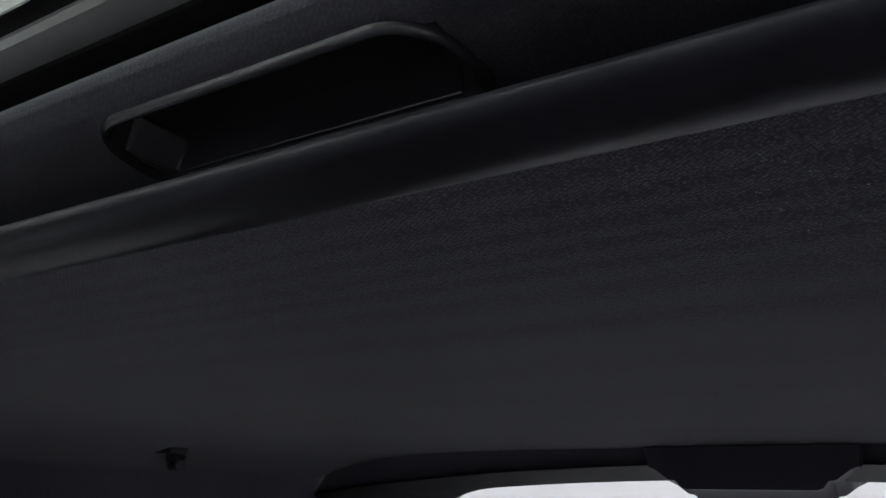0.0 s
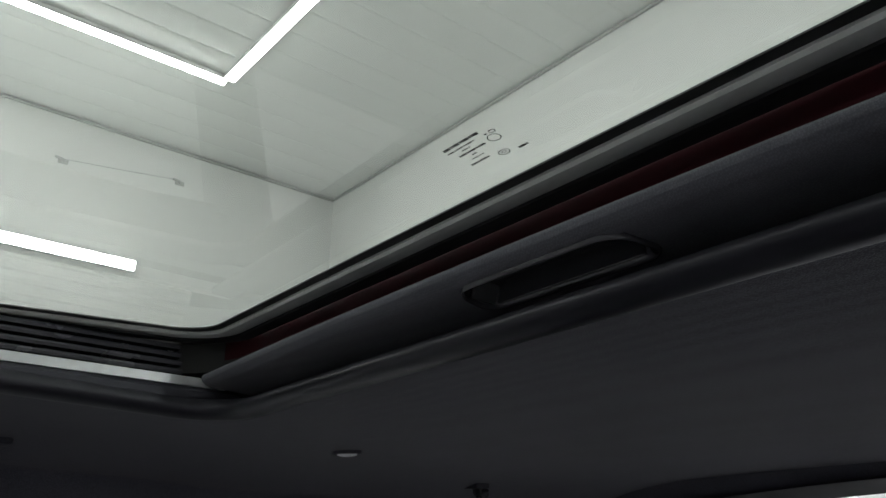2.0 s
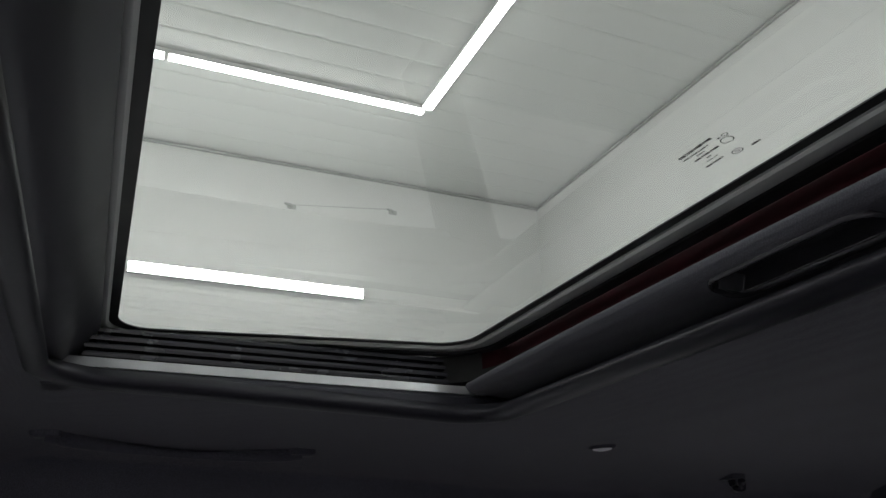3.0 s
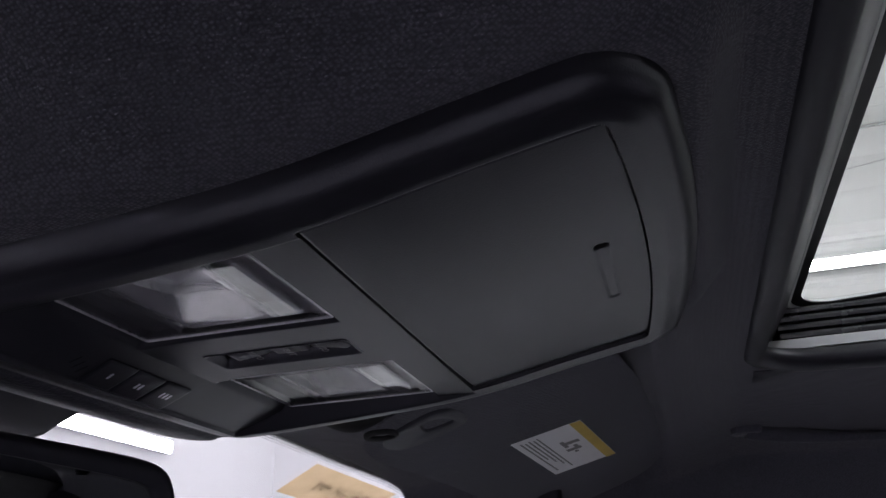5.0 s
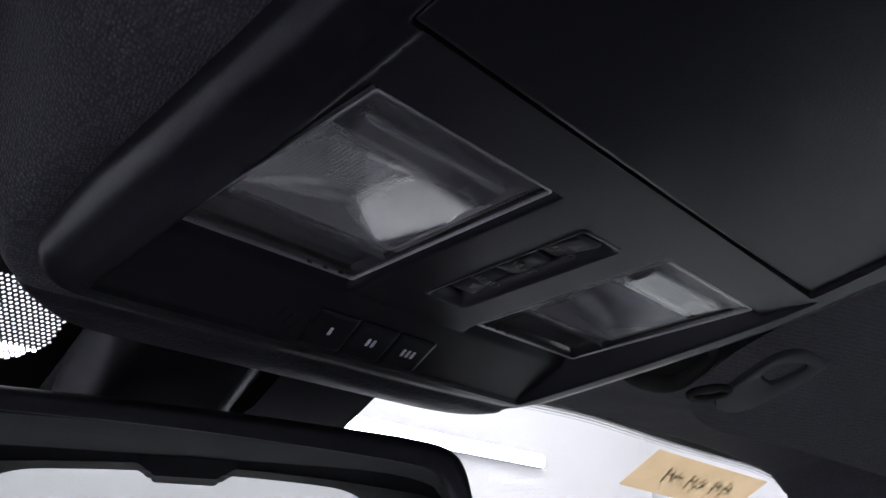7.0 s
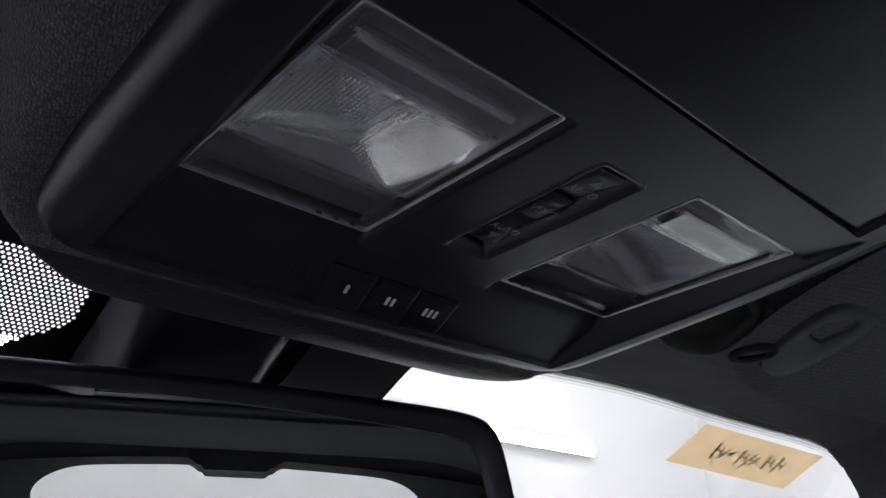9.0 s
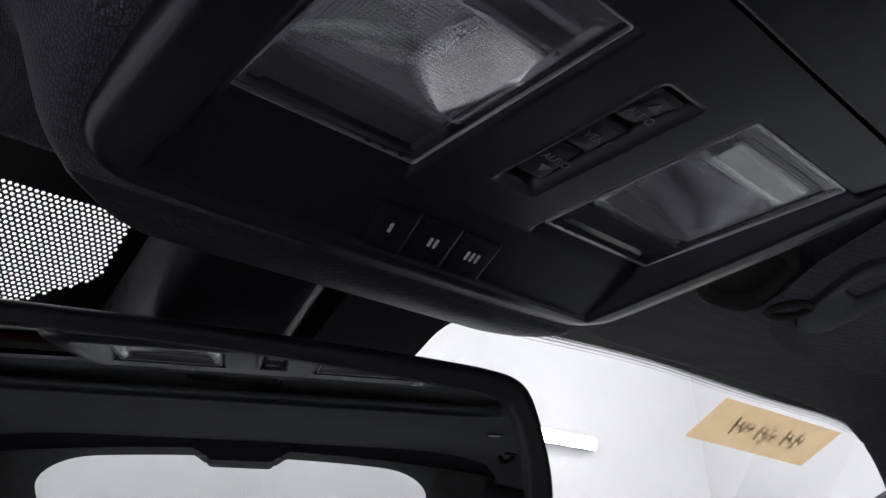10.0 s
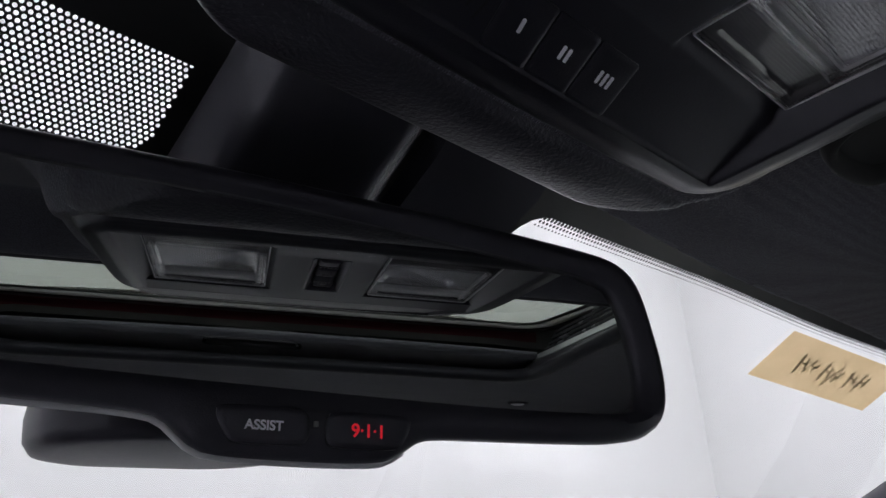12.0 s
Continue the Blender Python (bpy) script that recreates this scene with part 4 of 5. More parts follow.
def lamp_bowl():
    """A silvered plate with a long oval bowl sunk into it."""
    cy, ry = -0.0370, 0.0185

    def height(x, y):
        u = ((x - LENS_X0 - 0.0030) * 0.966 - (y - cy) * 0.259) / 0.0530
        deep = min(1.0, u / 0.235) * (1 - max(0.0, u - 0.235) / 0.765) ** 0.7 if 0 < u < 1 else 0.0
        return 0.0030 + 0.0160 * deep * max(0.0, 1 - ((y - cy) / ry) ** 2) ** 0.4
    return grid(span(LENS_X0 + 0.0012, LENS_X1 - 0.0012, 64), span(LENS_Y0 + 0.0190, LENS_Y1 - 0.0150, 44), height)


# unseen plate, added to stop light leaking in from above the lenses
part("leak_cover", to_mesh("leak_cover", *block(-0.096, 0.096, -0.086, 0.030, 0.0200, 0.0230, 0.001), DARK), console, "unseen black plate added to block light above the lamp boxes")


for s in (-1, 1):
    flip = Matrix.Identity(4) if s > 0 else Matrix.Diagonal((-1, 1, 1, 1))
    lens = part("lamp_lens", to_mesh("lamp_lens", *prism_lens(s), LENS, False), console, "clear ribbed reading lamp lens")
    lens.visible_shadow = False
    part("lamp_box", to_mesh("lamp_box", *moved(lamp_box(), flip), LAMP_GREY, True, 30), lens)
    part("lamp_rib", to_mesh("lamp_rib", *moved(lamp_rib(), flip), LAMP_GREY, True, 30), lens)
    part("lens_rim", to_mesh("lens_rim", *moved(lens_rim(), flip), LAMP_GREY, True, 30), lens, "lens edge made pale for the light it catches")
    part("reflector", to_mesh("reflector", *moved(lamp_bowl(), flip), REFLECTOR, True, 60), lens, "silvered bowl behind the lens")
    part("lamp_front", to_mesh("lamp_front", *moved(lamp_front(), flip), LAMP_DARK), lens)
    clip = [block(LENS_X0 + 0.004 + 0.006 * k, LENS_X0 + 0.006 + 0.006 * k, LENS_Y1 - 0.0004, LENS_Y1 + 0.0008, -0.0004, 0.001, 0.0002) for k in range(3)]
    part("clip", to_mesh("clip", *moved(joined(*clip), flip), PLASTIC), lens)


def under(x, y, z, turn=0.0):
    """A pose on a surface that is seen from below: text runs to +x, its head points to the rear."""
    return pose(x, y, z, 180 + turn, 0, 0)


# the sunroof switch
SW_MID = (SW_X0 + SW_X1) / 2
switch = part("switch", to_mesh("switch", *loft([[(x, y, -0.0016 + z) for x, y in round_rect(SW_X0 - d, SW_X1 + d, SW_Y0 - d, SW_Y1 + d, 0.002, 4)] for d, z in ((0.0012, 0.0002), (0.0004, -0.0007), (-0.0006, -0.0004), (-0.0030, 0.0035), (-0.0032, 0.0075))], True, False, True), GLOSSY, True, 40), console, "recessed black sunroof switch")
for k, (word, mark) in enumerate((("AUTO", 1), ("VENT", 0), ("AUTO", -1))):
    y0 = -0.0680 + 0.0168 * k + (0.0008 if k == 1 else 0)
    y1 = y0 + (0.0150 if k == 1 else 0.0168)
    loops = []
    for d, z in ((0, 0.006), (0, 0.0012), (-0.0006, 0.0004), (-0.0022, 0.0)):
        loops.append([(x, y, z + (0.0012 * ((y - y0) / (y1 - y0) - 0.5) * (1 if k == 0 else -1 if k == 2 else 0)) * 2) for x, y in round_rect(SW_X0 + 0.0036 - d, SW_X1 - 0.0036 + d, y0 - d, y1 + d, 0.001, 3)])
    key = part("key", to_mesh("key", *loft(loops, True, False, True), GLOSSY, True, 40), switch)
    cy = (y0 + y1) / 2
    part("word", lettering("word", word, 0.0042, PRINT_GREY), switch, "grey lettering", under(SW_MID, cy + (0.0022 if k == 0 else -0.0022 if k == 2 else 0), -0.0008))
    if mark:
        my = cy - mark * 0.0030
        tri = ([(SW_MID - 0.0024, my + mark * 0.0017, -0.0008), (SW_MID + 0.0024, my + mark * 0.0017, -0.0008), (SW_MID, my - mark * 0.0021, -0.0008)], [(0, 1, 2)])
        part("arrow", to_mesh("arrow", *tri, PRINT_GREY, False), switch)

# the three garage door buttons, marked with one, two and three bars
EDGES = (-0.0275, -0.0094, 0.0088, 0.0272)
for k in range(3):
    a, b = EDGES[k] + 0.0003, EDGES[k + 1] - 0.0003

    def key_point(x, y, z):
        return (x + 0.26 * (y - 0.025) + 0.0012 * math.sin((y - 0.0155) / 0.018 * math.pi), y, island(y) + z)
    rows = []
    for d, z in ((0, 0.001), (0, -0.0005), (0.0005, -0.0009), (0.0016, -0.0010)):
        rows.append([key_point(x, y, z) for x, y in round_rect(a + d, b - d, 0.0152 + d, 0.0340 - d, 0.0010, 4)])
    button = part("button", to_mesh("button", *loft(rows, True, False, True), PLASTIC, True, 40), console)
    cx = (-0.0194, -0.0013, 0.0169)[k]
    for q in range(k + 1):
        bx = cx + (q - k / 2) * 0.0024
        part("bar_mark", to_mesh("bar_mark", *loft([[key_point(x, y, -0.0012) for x, y in round_rect(bx - 0.00070, bx + 0.00070, 0.0216, 0.0258, 0.0004, 2)]], True, False, True), PRINT_WHITE, False), button, "pale bar mark")


def microphone():
    """Small slots of the microphone beside the buttons."""
    p = []
    for k in range(3):
        x = -0.0400 + 0.0040 * k
        p.append(loft([[(px, py, island(py) - 0.0004) for px, py in round_rect(x, x + 0.0009, 0.0195 + 0.002 * k, 0.0255 + 0.002 * k, 0.0004, 2)]], True, False, True))
    return joined(*p)


part("microphone_slot", to_mesh("microphone_slot", *microphone(), DARK, False), console)

# the grained roll in front of the console
def front_roll():
    xs, ys = span(-0.112, 0.108, 110), span(0.0485, 0.0952, 44)
    inset = lambda x, y: min(x + 0.112, 0.108 - x, y - 0.0485, 0.0952 - y)
    return grid(xs, ys, lambda x, y: head_height(x, y) + 0.0006 - 0.0022 * ease(0.0, 0.005, inset(x, y)))


tagged(part("front_roll", to_mesh("front_roll", *front_roll(), VINYL, True, 60)), "dark grained vinyl roll in front of the overhead console", "trim", kind="structure")

# ---------------------------------------------------------------- inside mirror
YAW, PITCH, REACH = -0.24858, -0.06780, -0.10761
normal = Vector((math.sin(YAW) * math.cos(PITCH), -math.cos(YAW) * math.cos(PITCH), math.sin(PITCH)))
across = normal.cross(Vector((0, 0, 1))).normalized()
across = across if across.x > 0 else -across
upward = across.cross(-normal).normalized()
upward = upward if upward.z > 0 else -upward
foot = normal * REACH - across * 0.0022
MIRROR = Matrix(((across.x, upward.x, normal.x, foot.x), (across.y, upward.y, normal.y, foot.y), (across.z, upward.z, normal.z, foot.z), (0, 0, 0, 1)))
mirror = thing("rearview_mirror", "black inside mirror with assist buttons under its glass", "mirror", at=MIRROR)

OUTLINE = [(0.1015, -0.072), (0.0965, -0.050), (0.0930, -0.0375), (0.0870, -0.0305), (0.0760, -0.0275), (0.050, -0.0257), (-0.043, -0.0232), (-0.138, -0.0240), (-0.168, -0.0255), (-0.178, -0.0290), (-0.1840, -0.0375), (-0.1870, -0.050), (-0.1890, -0.070), (-0.1880, -0.085), (-0.182, -0.0945), (-0.172, -0.0990), (-0.130, -0.0998), (-0.092, -0.1012), (-0.085, -0.1032), (-0.078, -0.1105), (-0.069, -0.1128), (-0.021, -0.1132), (-0.0135, -0.1105), (-0.0060, -0.1050), (0.004, -0.1040), (0.050, -0.1032), (0.0820, -0.1018), (0.0960, -0.0965), (0.1015, -0.0875)]
GLASS_LINE = [(0.0885, -0.072), (0.0850, -0.056), (0.0815, -0.0460), (0.0750, -0.0395), (0.040, -0.0365), (-0.043, -0.0325), (-0.120, -0.0325), (-0.160, -0.0335), (-0.170, -0.0385), (-0.173, -0.050), (-0.1745, -0.068), (-0.172, -0.082), (-0.166, -0.0885), (-0.150, -0.0905), (-0.110, -0.0915), (-0.043, -0.0925), (0.030, -0.0930), (0.078, -0.0915), (0.0860, -0.0890), (0.0885, -0.0830)]


def mirror_case():
    n = 160
    outer, inner = resample(OUTLINE, n, 2), resample(GLASS_LINE, n, 2)
    shift = min(range(n), key=lambda k: sum((outer[(i + k) % n][0] - inner[i][0]) ** 2 + (outer[(i + k) % n][1] - inner[i][1]) ** 2 for i in range(0, n, 8)))
    outer = outer[shift:] + outer[:shift]
    mix = lambda a: [((1 - a) * p[0] + a * q[0], (1 - a) * p[1] + a * q[1]) for p, q in zip(inner, outer)]
    back = lambda loop, k: [(-0.043 + (x + 0.043) * k, -0.064 + (y + 0.064) * k) for x, y in loop]
    loops = [(inner, -0.0006), (inner, 0.0016), (mix(0.08), 0.0022), (mix(0.45), 0.0042), (mix(0.75), 0.0036), (mix(0.93), 0.0014), (outer, -0.0004), (offset_loop(outer, -0.0002), -0.0055), (offset_loop(outer, -0.0010), -0.0095), (offset_loop(outer, -0.0040), -0.0150), (back(outer, 0.91), -0.0230), (back(outer, 0.86), -0.0290), (back(outer, 0.70), -0.0340)]
    proud = lambda x: 1 + 0.6 * ease(0.050, 0.095, x)
    return loft([[(x, y, z * proud(x) if z > 0 else z) for x, y in loop] for loop, z in loops], True, False, True)


part("case", to_mesh("case", *mirror_case(), MIRROR_PLASTIC, True, 50), mirror)
# pale bar added for the room's reflection along the case's lower edge
lip_line = sorted([p for p in resample(OUTLINE, 160, 2) if p[1] < -0.0965 and -0.180 < p[0] < -0.010])
part("lip_glint", to_mesh("lip_glint", *sweep([(x, y, -0.0045) for x, y in lip_line], 0.0014, 10), LIP_GLINT, True, 60), mirror, "pale bar for the bright reflection along the lower edge")
face = resample(offset_loop(GLASS_LINE[::1], 0.0), 160, 2)
part("glass", to_mesh("glass", [(x, y, 0.0) for x, y in face], [tuple(range(160))], SILVERED, False), mirror, "dark silvered mirror glass")


def crisp(corners, near=0.12):
    """Two points close to each corner, so that smoothing keeps it tight."""
    out = []
    for i, (x, y) in enumerate(corners):
        for ox, oy in (corners[i - 1], corners[(i + 1) % len(corners)]):
            out.append((x + (ox - x) * near, y + (oy - y) * near))
    return out


def assist_key(x0, x1, left_slant, right_slant):
    """A flat key in the tongue of the mirror case."""
    y0, y1 = -0.1090, -0.0988
    shape = [(x1 - right_slant, y0), (x1, y1), (x0, y1), (x0 + left_slant, y0)]
    shape = resample(crisp(shape), 48, 2)
    return loft([[(x, y, z) for x, y in offset_loop(shape, d)] for d, z in ((0.0004, 0.0030), (0.0004, 0.0046), (-0.0004, 0.0052), (-0.0014, 0.0053))], True, False, True)


for x0, x1, ls, rs, word, ink, lab, size in ((-0.0735, -0.0452, 0.0052, 0.0, "ASSIST", PRINT_WHITE, "pale lettering", 0.0039), (-0.0394, -0.0106, 0.0, 0.0045, "9·1·1", PRINT_RED, "lit red lettering", 0.0056)):
    key = part("button", to_mesh("button", *assist_key(x0, x1, ls, rs), MIRROR_PLASTIC, True, 40), mirror)
    part("word", lettering("word", word, size, ink, bold=0.00010), key, lab, pose((-0.0587 if ls else -0.0263), -0.1042, 0.0055))
part("indicator", to_mesh("indicator", *block(-0.0436, -0.0421, -0.1036, -0.1019, 0.003, 0.0050, 0.0002), PRINT_GREY), mirror)

# the cover on the glass that carries the mirror, and the flat box beside it
mount = thing("mirror_mount", "black sensor cover on the windscreen behind the mirror", "sensor cover")


def cover():
    loops = []
    for k in range(13):
        a = k / 12
        y = 0.088 + 0.160 * a
        half = 0.0425 + 0.001 * a
        drop = 0.012 + 0.0256 * a ** 0.8
        row = []
        for j in range(33):
            t = math.sin(radians(-90 + 180 * j / 32))
            wall = (max(0.0, -t - 0.62) / 0.38) ** 1.4 if t < 0 else t ** 7
            row.append((half * t - 0.0065, y, glass_height(0, y) - 0.001 - drop * (1 - wall)))
        loops.append(row)
    return loft(loops, False)


part("cover", to_mesh("cover", *cover(), MOUNT, True, 60), mount)
stalk = [(-0.010, 0.170, -0.020), (-0.020, 0.175, -0.040), (-0.032, 0.168, -0.060)]
part("stalk", to_mesh("stalk", *sweep(stalk, 0.011, 14), MIRROR_PLASTIC, True, 60), mount)


def side_box():
    loops = []
    for y, drop in ((0.112, 0.006), (0.125, 0.010), (0.165, 0.011), (0.182, 0.006)):
        x1 = 0.116 - 0.25 * max(0, y - 0.14)
        loops.append([(0.042, y, glass_height(0.05, y) - 0.001), (0.046, y, glass_height(0.05, y) - drop), (x1 - 0.006, y, glass_height(0.12, y) - drop), (x1, y, glass_height(0.12, y) - 0.001)])
    return loft(loops, False)


part("side_box", to_mesh("side_box", *side_box(), GLOSSY, True, 40), mount)


def base_pod():
    """The rounded foot of the sensor cover that hangs below the mirror case."""
    loops = []
    for z, k in ((-0.050, 0.90), (-0.082, 0.98), (-0.090, 1.0), (-0.097, 0.985), (-0.1005, 0.93), (-0.1015, 0.80)):
        loops.append([(-0.030 + (x + 0.030) * k, 0.190 + (y - 0.190) * k, z + 0.0075 + 0.04 * (x + 0.03)) for x, y in round_rect(-0.074, 0.026, 0.160, 0.225, 0.028, 8)])
    return loft(loops, True, False, True)


part("foot", to_mesh("foot", *base_pod(), MIRROR_PLASTIC, True, 60), mount)

# ---------------------------------------------------------------- passenger sun visor
visor = thing("sun_visor", "charcoal cloth sun visor folded up, with a warning label", "sun visor")


def visor_plane(x, y):
    return 0.0205 - 0.1254 * x - 0.392 * y


VISOR = [(0.186, -0.010), (0.184, -0.050), (0.216, -0.132), (0.236, -0.147), (0.505, -0.184), (0.530, -0.172), (0.525, -0.082), (0.505, -0.050), (0.465, -0.048), (0.345, -0.031), (0.270, -0.018), (0.222, -0.006)]


def visor_body():
    loop = resample(VISOR[::-1], 96, 2)
    layers = []
    for d, z in ((-0.012, 0.0), (-0.004, 0.0008), (0.0, 0.005), (0.0, 0.012), (-0.006, 0.016)):
        layers.append([(x, y, visor_plane(x, y) + z) for x, y in offset_loop(loop, d)])
    return loft(layers, True, True, True)


part("panel", to_mesh("panel", *visor_body(), HEADLINER, True, 60), visor)


def on_visor(x, y, z):
    return (x, y, visor_plane(x, y) - z)


def label_sheet(u0, u1, v0, v1, z):
    """A patch of the label in its own directions: u along the visor, v towards the rear."""
    a, b, d = (0.3050, -0.0691), (0.4177, -0.0842), (0.3243, -0.1202)
    put = lambda u, v: on_visor(a[0] + u * (b[0] - a[0]) + v * (d[0] - a[0]) + u * v * 0.0016, a[1] + u * (b[1] - a[1]) + v * (d[1] - a[1]), z)
    return [put(u0, v0), put(u1, v0), put(u1, v1), put(u0, v1)], [(0, 1, 2, 3)]


tag = part("label_sheet", to_mesh("label_sheet", *label_sheet(0, 1, 0, 1, 0.0006), PAPER_WHITE, False), visor, "white printed warning label")
part("header_strip", to_mesh("header_strip", *label_sheet(0, 1, 0.84, 1, 0.0009), PAPER_YELLOW, False), tag, "yellow header strip")
marks = [label_sheet(0.06 + 0.02 * (k % 2), 0.9 - 0.11 * ((k * 7) % 4), 0.09 + 0.058 * k, 0.115 + 0.058 * k, 0.0010) for k in range(5)]
marks += [label_sheet(0.30, 0.46, 0.50, 0.56, 0.0010), label_sheet(0.34, 0.40, 0.56, 0.76, 0.0010), label_sheet(0.50, 0.56, 0.48, 0.70, 0.0010), label_sheet(0.44, 0.50, 0.62, 0.68, 0.0010), label_sheet(0.58, 0.62, 0.56, 0.62, 0.0010)]
part("print_bars", to_mesh("print_bars", *joined(*marks), INK_GREY, False), tag, "rows of grey print")


def visor_clip():
    """The catch at the inner end: a rounded bracket with a square window, and a neck to the hook."""
    frame_loop = resample([(0.2300, -0.0590), (0.2060, -0.0565), (0.1970, -0.0520), (0.1910, -0.0430), (0.1915, -0.0230), (0.1950, -0.0100), (0.2070, -0.0050), (0.2240, -0.0110), (0.2310, -0.0350), (0.2325, -0.0540)][::-1], 64, 2)
    hole = resample([(0.2200, -0.0500), (0.2150, -0.0515), (0.2070, -0.0470), (0.2030, -0.0440), (0.2000, -0.0350), (0.2020, -0.0325), (0.2120, -0.0325), (0.2150, -0.0345)][::-1], 64, 2)
    shift = min(range(64), key=lambda k: sum(math.dist(frame_loop[(i + k) % 64], hole[i]) for i in range(64)))
    frame_loop = frame_loop[shift:] + frame_loop[:shift]
    lay = lambda loop, z: [on_visor(x, y, z) for x, y in loop]
    return loft([lay(offset_loop(hole, -0.0010), -0.003), lay(offset_loop(hole, -0.0004), 0.0004), lay(hole, 0.0013), lay(offset_loop(hole, 0.0008), 0.0017), lay(offset_loop(frame_loop, -0.0040), 0.0017), lay(offset_loop(frame_loop, -0.0012), 0.0012), lay(frame_loop, -0.001)], True, True)


catch = part("catch", to_mesh("catch", *visor_clip(), TRIM, True, 50), visor, "black plastic visor catch")
ring_path = [on_visor(0.1880 + 0.0090 * math.cos(k * math.tau / 20) - 0.002 * math.sin(k * math.tau / 20), -0.0120 + 0.0058 * math.sin(k * math.tau / 20) - 0.004 * math.cos(k * math.tau / 20), 0.001) for k in range(20)]
part("hook", to_mesh("hook", *sweep(ring_path, 0.0019, 10, True), DARK, True, 60), catch)


def hook_cup():
    """The rounded socket in the headliner that holds the hook."""
    loop = resample([(0.1750, -0.0080), (0.1700, 0.0000), (0.1505, 0.0040), (0.1410, 0.0030), (0.1400, -0.0080), (0.1460, -0.0230), (0.1700, -0.0260)], 48, 2)
    lay = lambda d, z: [on_visor(x, y, z) for x, y in offset_loop(loop, -d)]
    return loft([lay(0.001, -0.022), lay(0.0, -0.006), lay(-0.001, -0.003), lay(-0.0035, -0.002), lay(-0.0050, -0.0030), lay(-0.0062, -0.008)], True, False, True)


part("hook_socket", to_mesh("hook_socket", *hook_cup(), DARK, True, 60), catch)


def visor_pivot():
    a = sweep([on_visor(x, y, z) for x, y, z in ((0.455, -0.060, 0.006), (0.480, -0.056, 0.008), (0.505, -0.052, 0.006))], 0.010, 12)
    b = sweep([on_visor(0.470, -0.066, 0.012), on_visor(0.470, -0.066, -0.006)], 0.015, 18, up=(0, 1, 0))
    return joined(a, b)


part("pivot", to_mesh("pivot", *visor_pivot(), PLASTIC, True, 50), visor, "black plastic visor pivot")

# ---------------------------------------------------------------- small things
# brown paper note stuck on the windscreen, written on its far side
note = thing("paper_note", "brown paper note with dark handwriting on the windscreen", "note")


def note_patch(u0, u1, v0, v1, z):
    a, b, d = (0.4175, 0.1400), (0.5740, 0.1178), (0.4200, 0.1833)
    put = lambda u, v: on_screen(a[0] + u * (b[0] - a[0]) + v * (d[0] - a[0]), a[1] + u * (b[1] - a[1]) + v * (d[1] - a[1]), z)
    return [put(u0, v0), put(u1, v0), put(u1, v1), put(u0, v1)], [(0, 1, 2, 3)]


def strip_between(p, q, w, z):
    (ax, ay), (bx, by) = p, q
    s = math.hypot(bx - ax, by - ay) or 1
    ox, oy = -(by - ay) / s * w, (bx - ax) / s * w
    a, b, d = (0.4175, 0.1400), (0.5740, 0.1178), (0.4200, 0.1833)
    put = lambda u, v: on_screen(a[0] + u * (b[0] - a[0]) + v * (d[0] - a[0]), a[1] + u * (b[1] - a[1]) + v * (d[1] - a[1]), z)
    return [put(ax - ox, ay - oy * 3), put(bx - ox, by - oy * 3), put(bx + ox, by + oy * 3), put(ax + ox, ay + oy * 3)], [(0, 1, 2, 3)]


paper = part("paper", to_mesh("paper", *note_patch(0, 1, 0, 1, 0.0016), PAPER_BROWN, False), note)
strokes = []
for k, (tall, low, lean) in enumerate(((0.42, 0.30, 0.03), (0.30, 0.36, -0.02), (0.40, 0.32, 0.02), (0.46, 0.34, -0.03), (0.38, 0.30, 0.03), (0.44, 0.28, 0.01))):
    u = 0.22 + 0.105 * k
    strokes += [strip_between((u, low), (u + lean, low + tall), 0.0075, 0.0020), strip_between((u + 0.045, low + 0.06), (u + 0.045 + lean, low + 0.7 * tall), 0.0075, 0.0020), strip_between((u + 0.005, low + 0.4 * tall), (u + 0.055, low + 0.45 * tall), 0.0060, 0.0022)]
part("handwriting", to_mesh("handwriting", *joined(*strokes), INK, False), note, "strokes of dark ink")

# a small lamp slot and a coat hook in the headliner beside the rear seat
def liner_spot(x, y, z=0.0):
    return (x, y, head_height(x, y) - z)


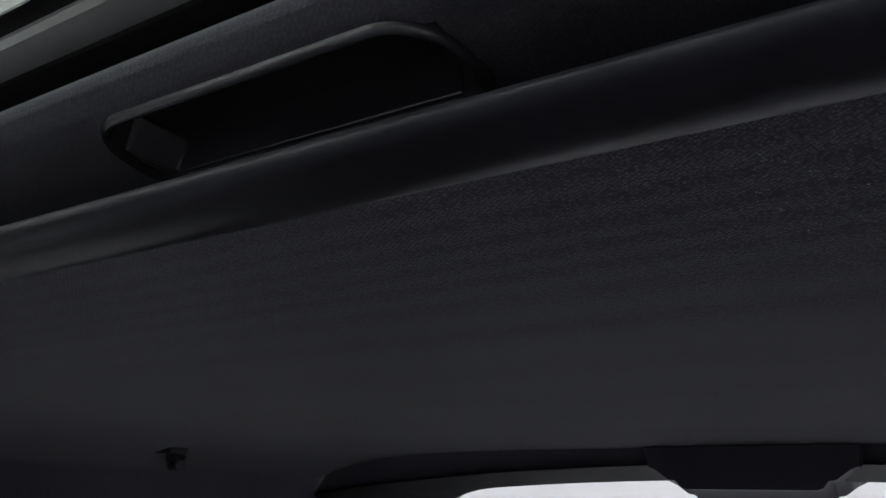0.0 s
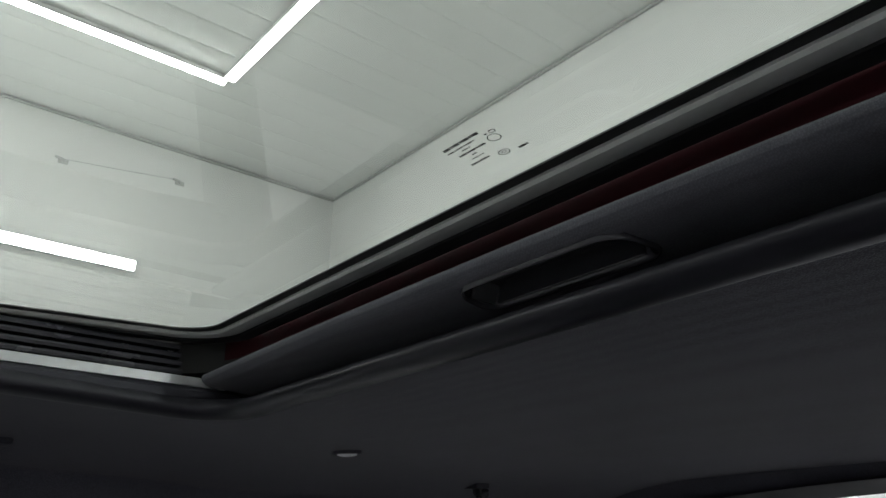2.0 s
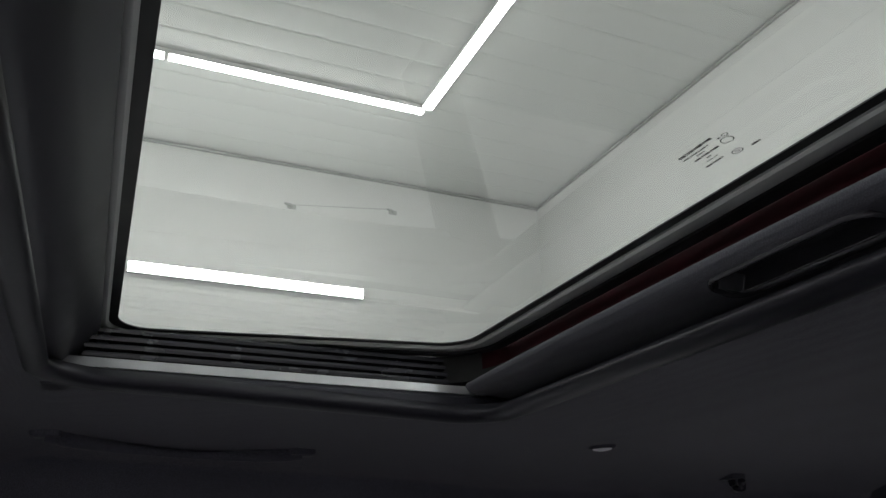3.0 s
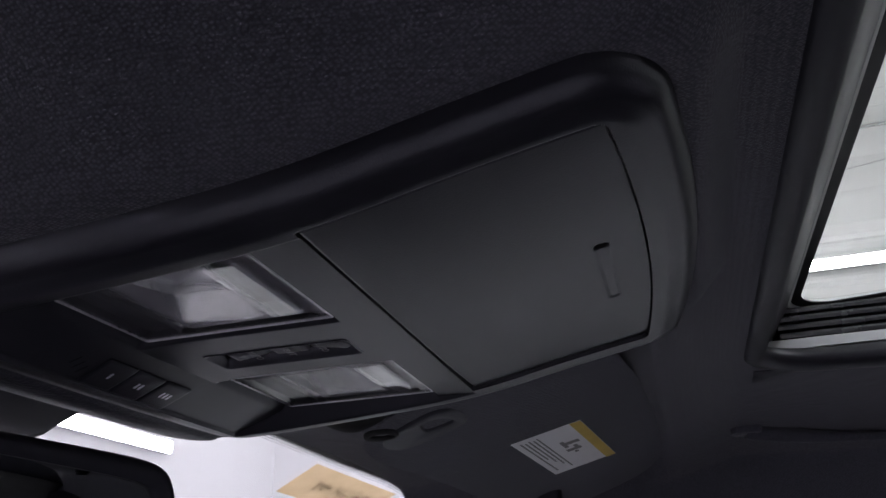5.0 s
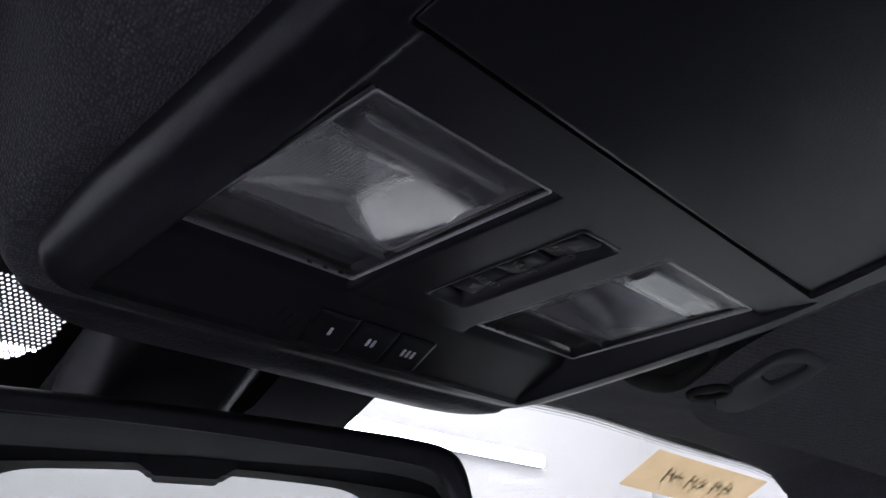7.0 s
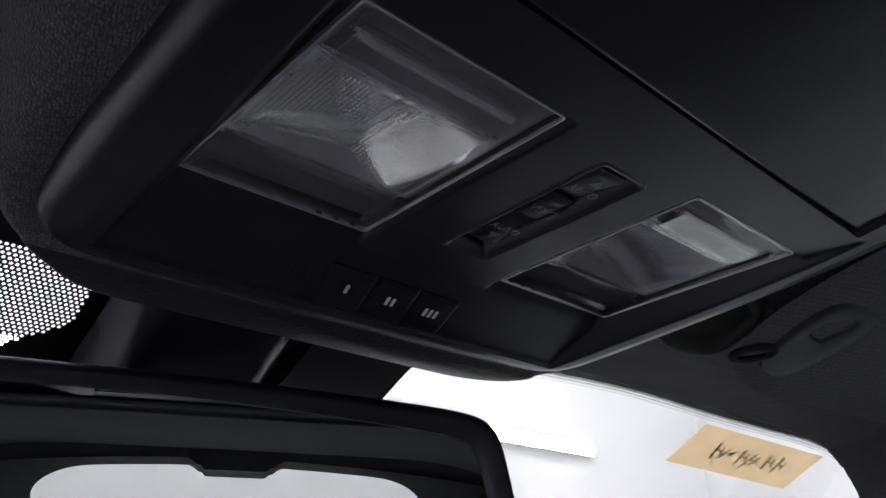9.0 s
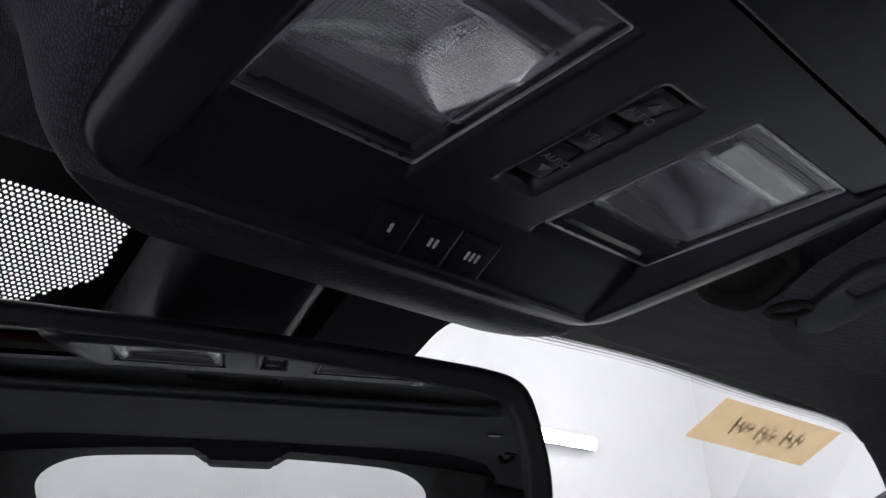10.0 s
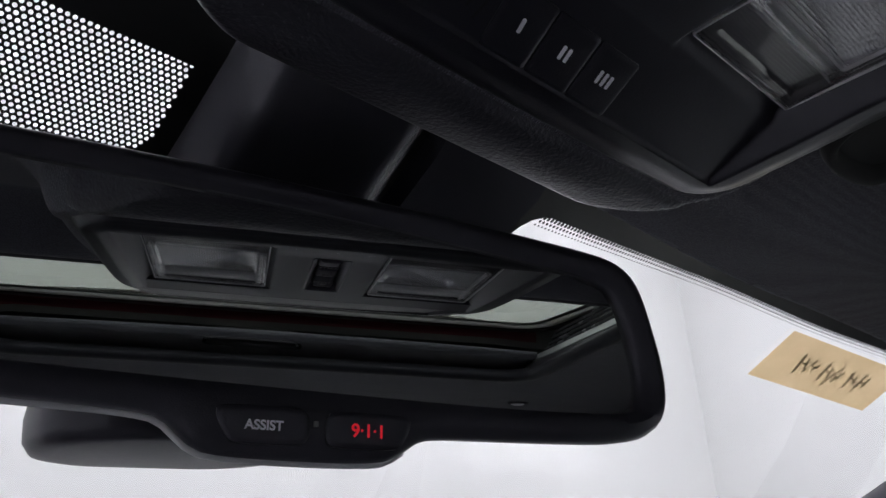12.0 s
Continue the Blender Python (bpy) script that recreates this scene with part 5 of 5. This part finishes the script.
slot_lamp = thing("courtesy_lamp", "small oval courtesy lamp with a pale lens in the headliner", "lamp", at=pose(*liner_spot(0.375, -0.775, 0.001)))


def oval(rx, ry, layers):
    return loft([[(rx * k * math.cos(t * math.tau / 28), ry * k * math.sin(t * math.tau / 28), z) for t in range(28)] for k, z in layers], True, False, True)


part("bezel", to_mesh("bezel", *moved(oval(0.016, 0.011, ((1.0, 0.003), (0.98, -0.001), (0.90, -0.002), (0.80, -0.001))), pose(0, 0, 0, 0, 0, 30)), GLOSSY, True, 50), slot_lamp)
part("lens", to_mesh("lens", *moved(oval(0.011, 0.008, ((1.0, 0.0), (0.9, -0.0025), (0.5, -0.0035))), pose(0, 0, 0, 0, 0, 30)), PAPER_WHITE, True, 60), slot_lamp, "pale frosted lens")

coat_hook = thing("coat_hook", "small dark coat hook under the headliner edge", "hook", at=pose(*liner_spot(0.505, -1.062, 0.0)))
part("stem", to_mesh("stem", *sweep([(0, 0, 0.004), (0, 0, -0.008), (-0.010, 0.004, -0.016), (-0.024, 0.008, -0.016), (-0.030, 0.012, -0.008)], 0.005, 10, up=(0, 1, 0)), HANDLE_GREY, True, 60), coat_hook)
part("foot", to_mesh("foot", *block(-0.014, 0.014, -0.012, 0.012, -0.004, 0.006, 0.003), TRIM), coat_hook)


def grab_handle(side):
    bar = thing("grab_handle", "folded dark grab handle under the headliner edge", "grab handle", "grab handles")
    path = []
    for k in range(17):
        a = k / 16
        x = 0.500 + 0.012 * math.sin(a * math.pi)
        y = -0.250 - 0.240 * a
        path.append((side * x, y, head_height(x, y) - 0.001 - 0.006 * math.sin(a * math.pi) ** 0.6))
    part("bar", to_mesh("bar", *sweep(path, lambda a: 0.0060 + 0.002 * math.cos(a * math.tau), 12), HEADLINER, True, 60), bar)
    for k in (0, 16):
        x, y, z = path[k]
        part("end_cap", to_mesh("end_cap", *block(x - 0.010, x + 0.010, y - 0.014, y + 0.014, z - 0.004, z + 0.010, 0.004), HEADLINER), bar)
    return bar


grab_handle(1)
grab_handle(-1)
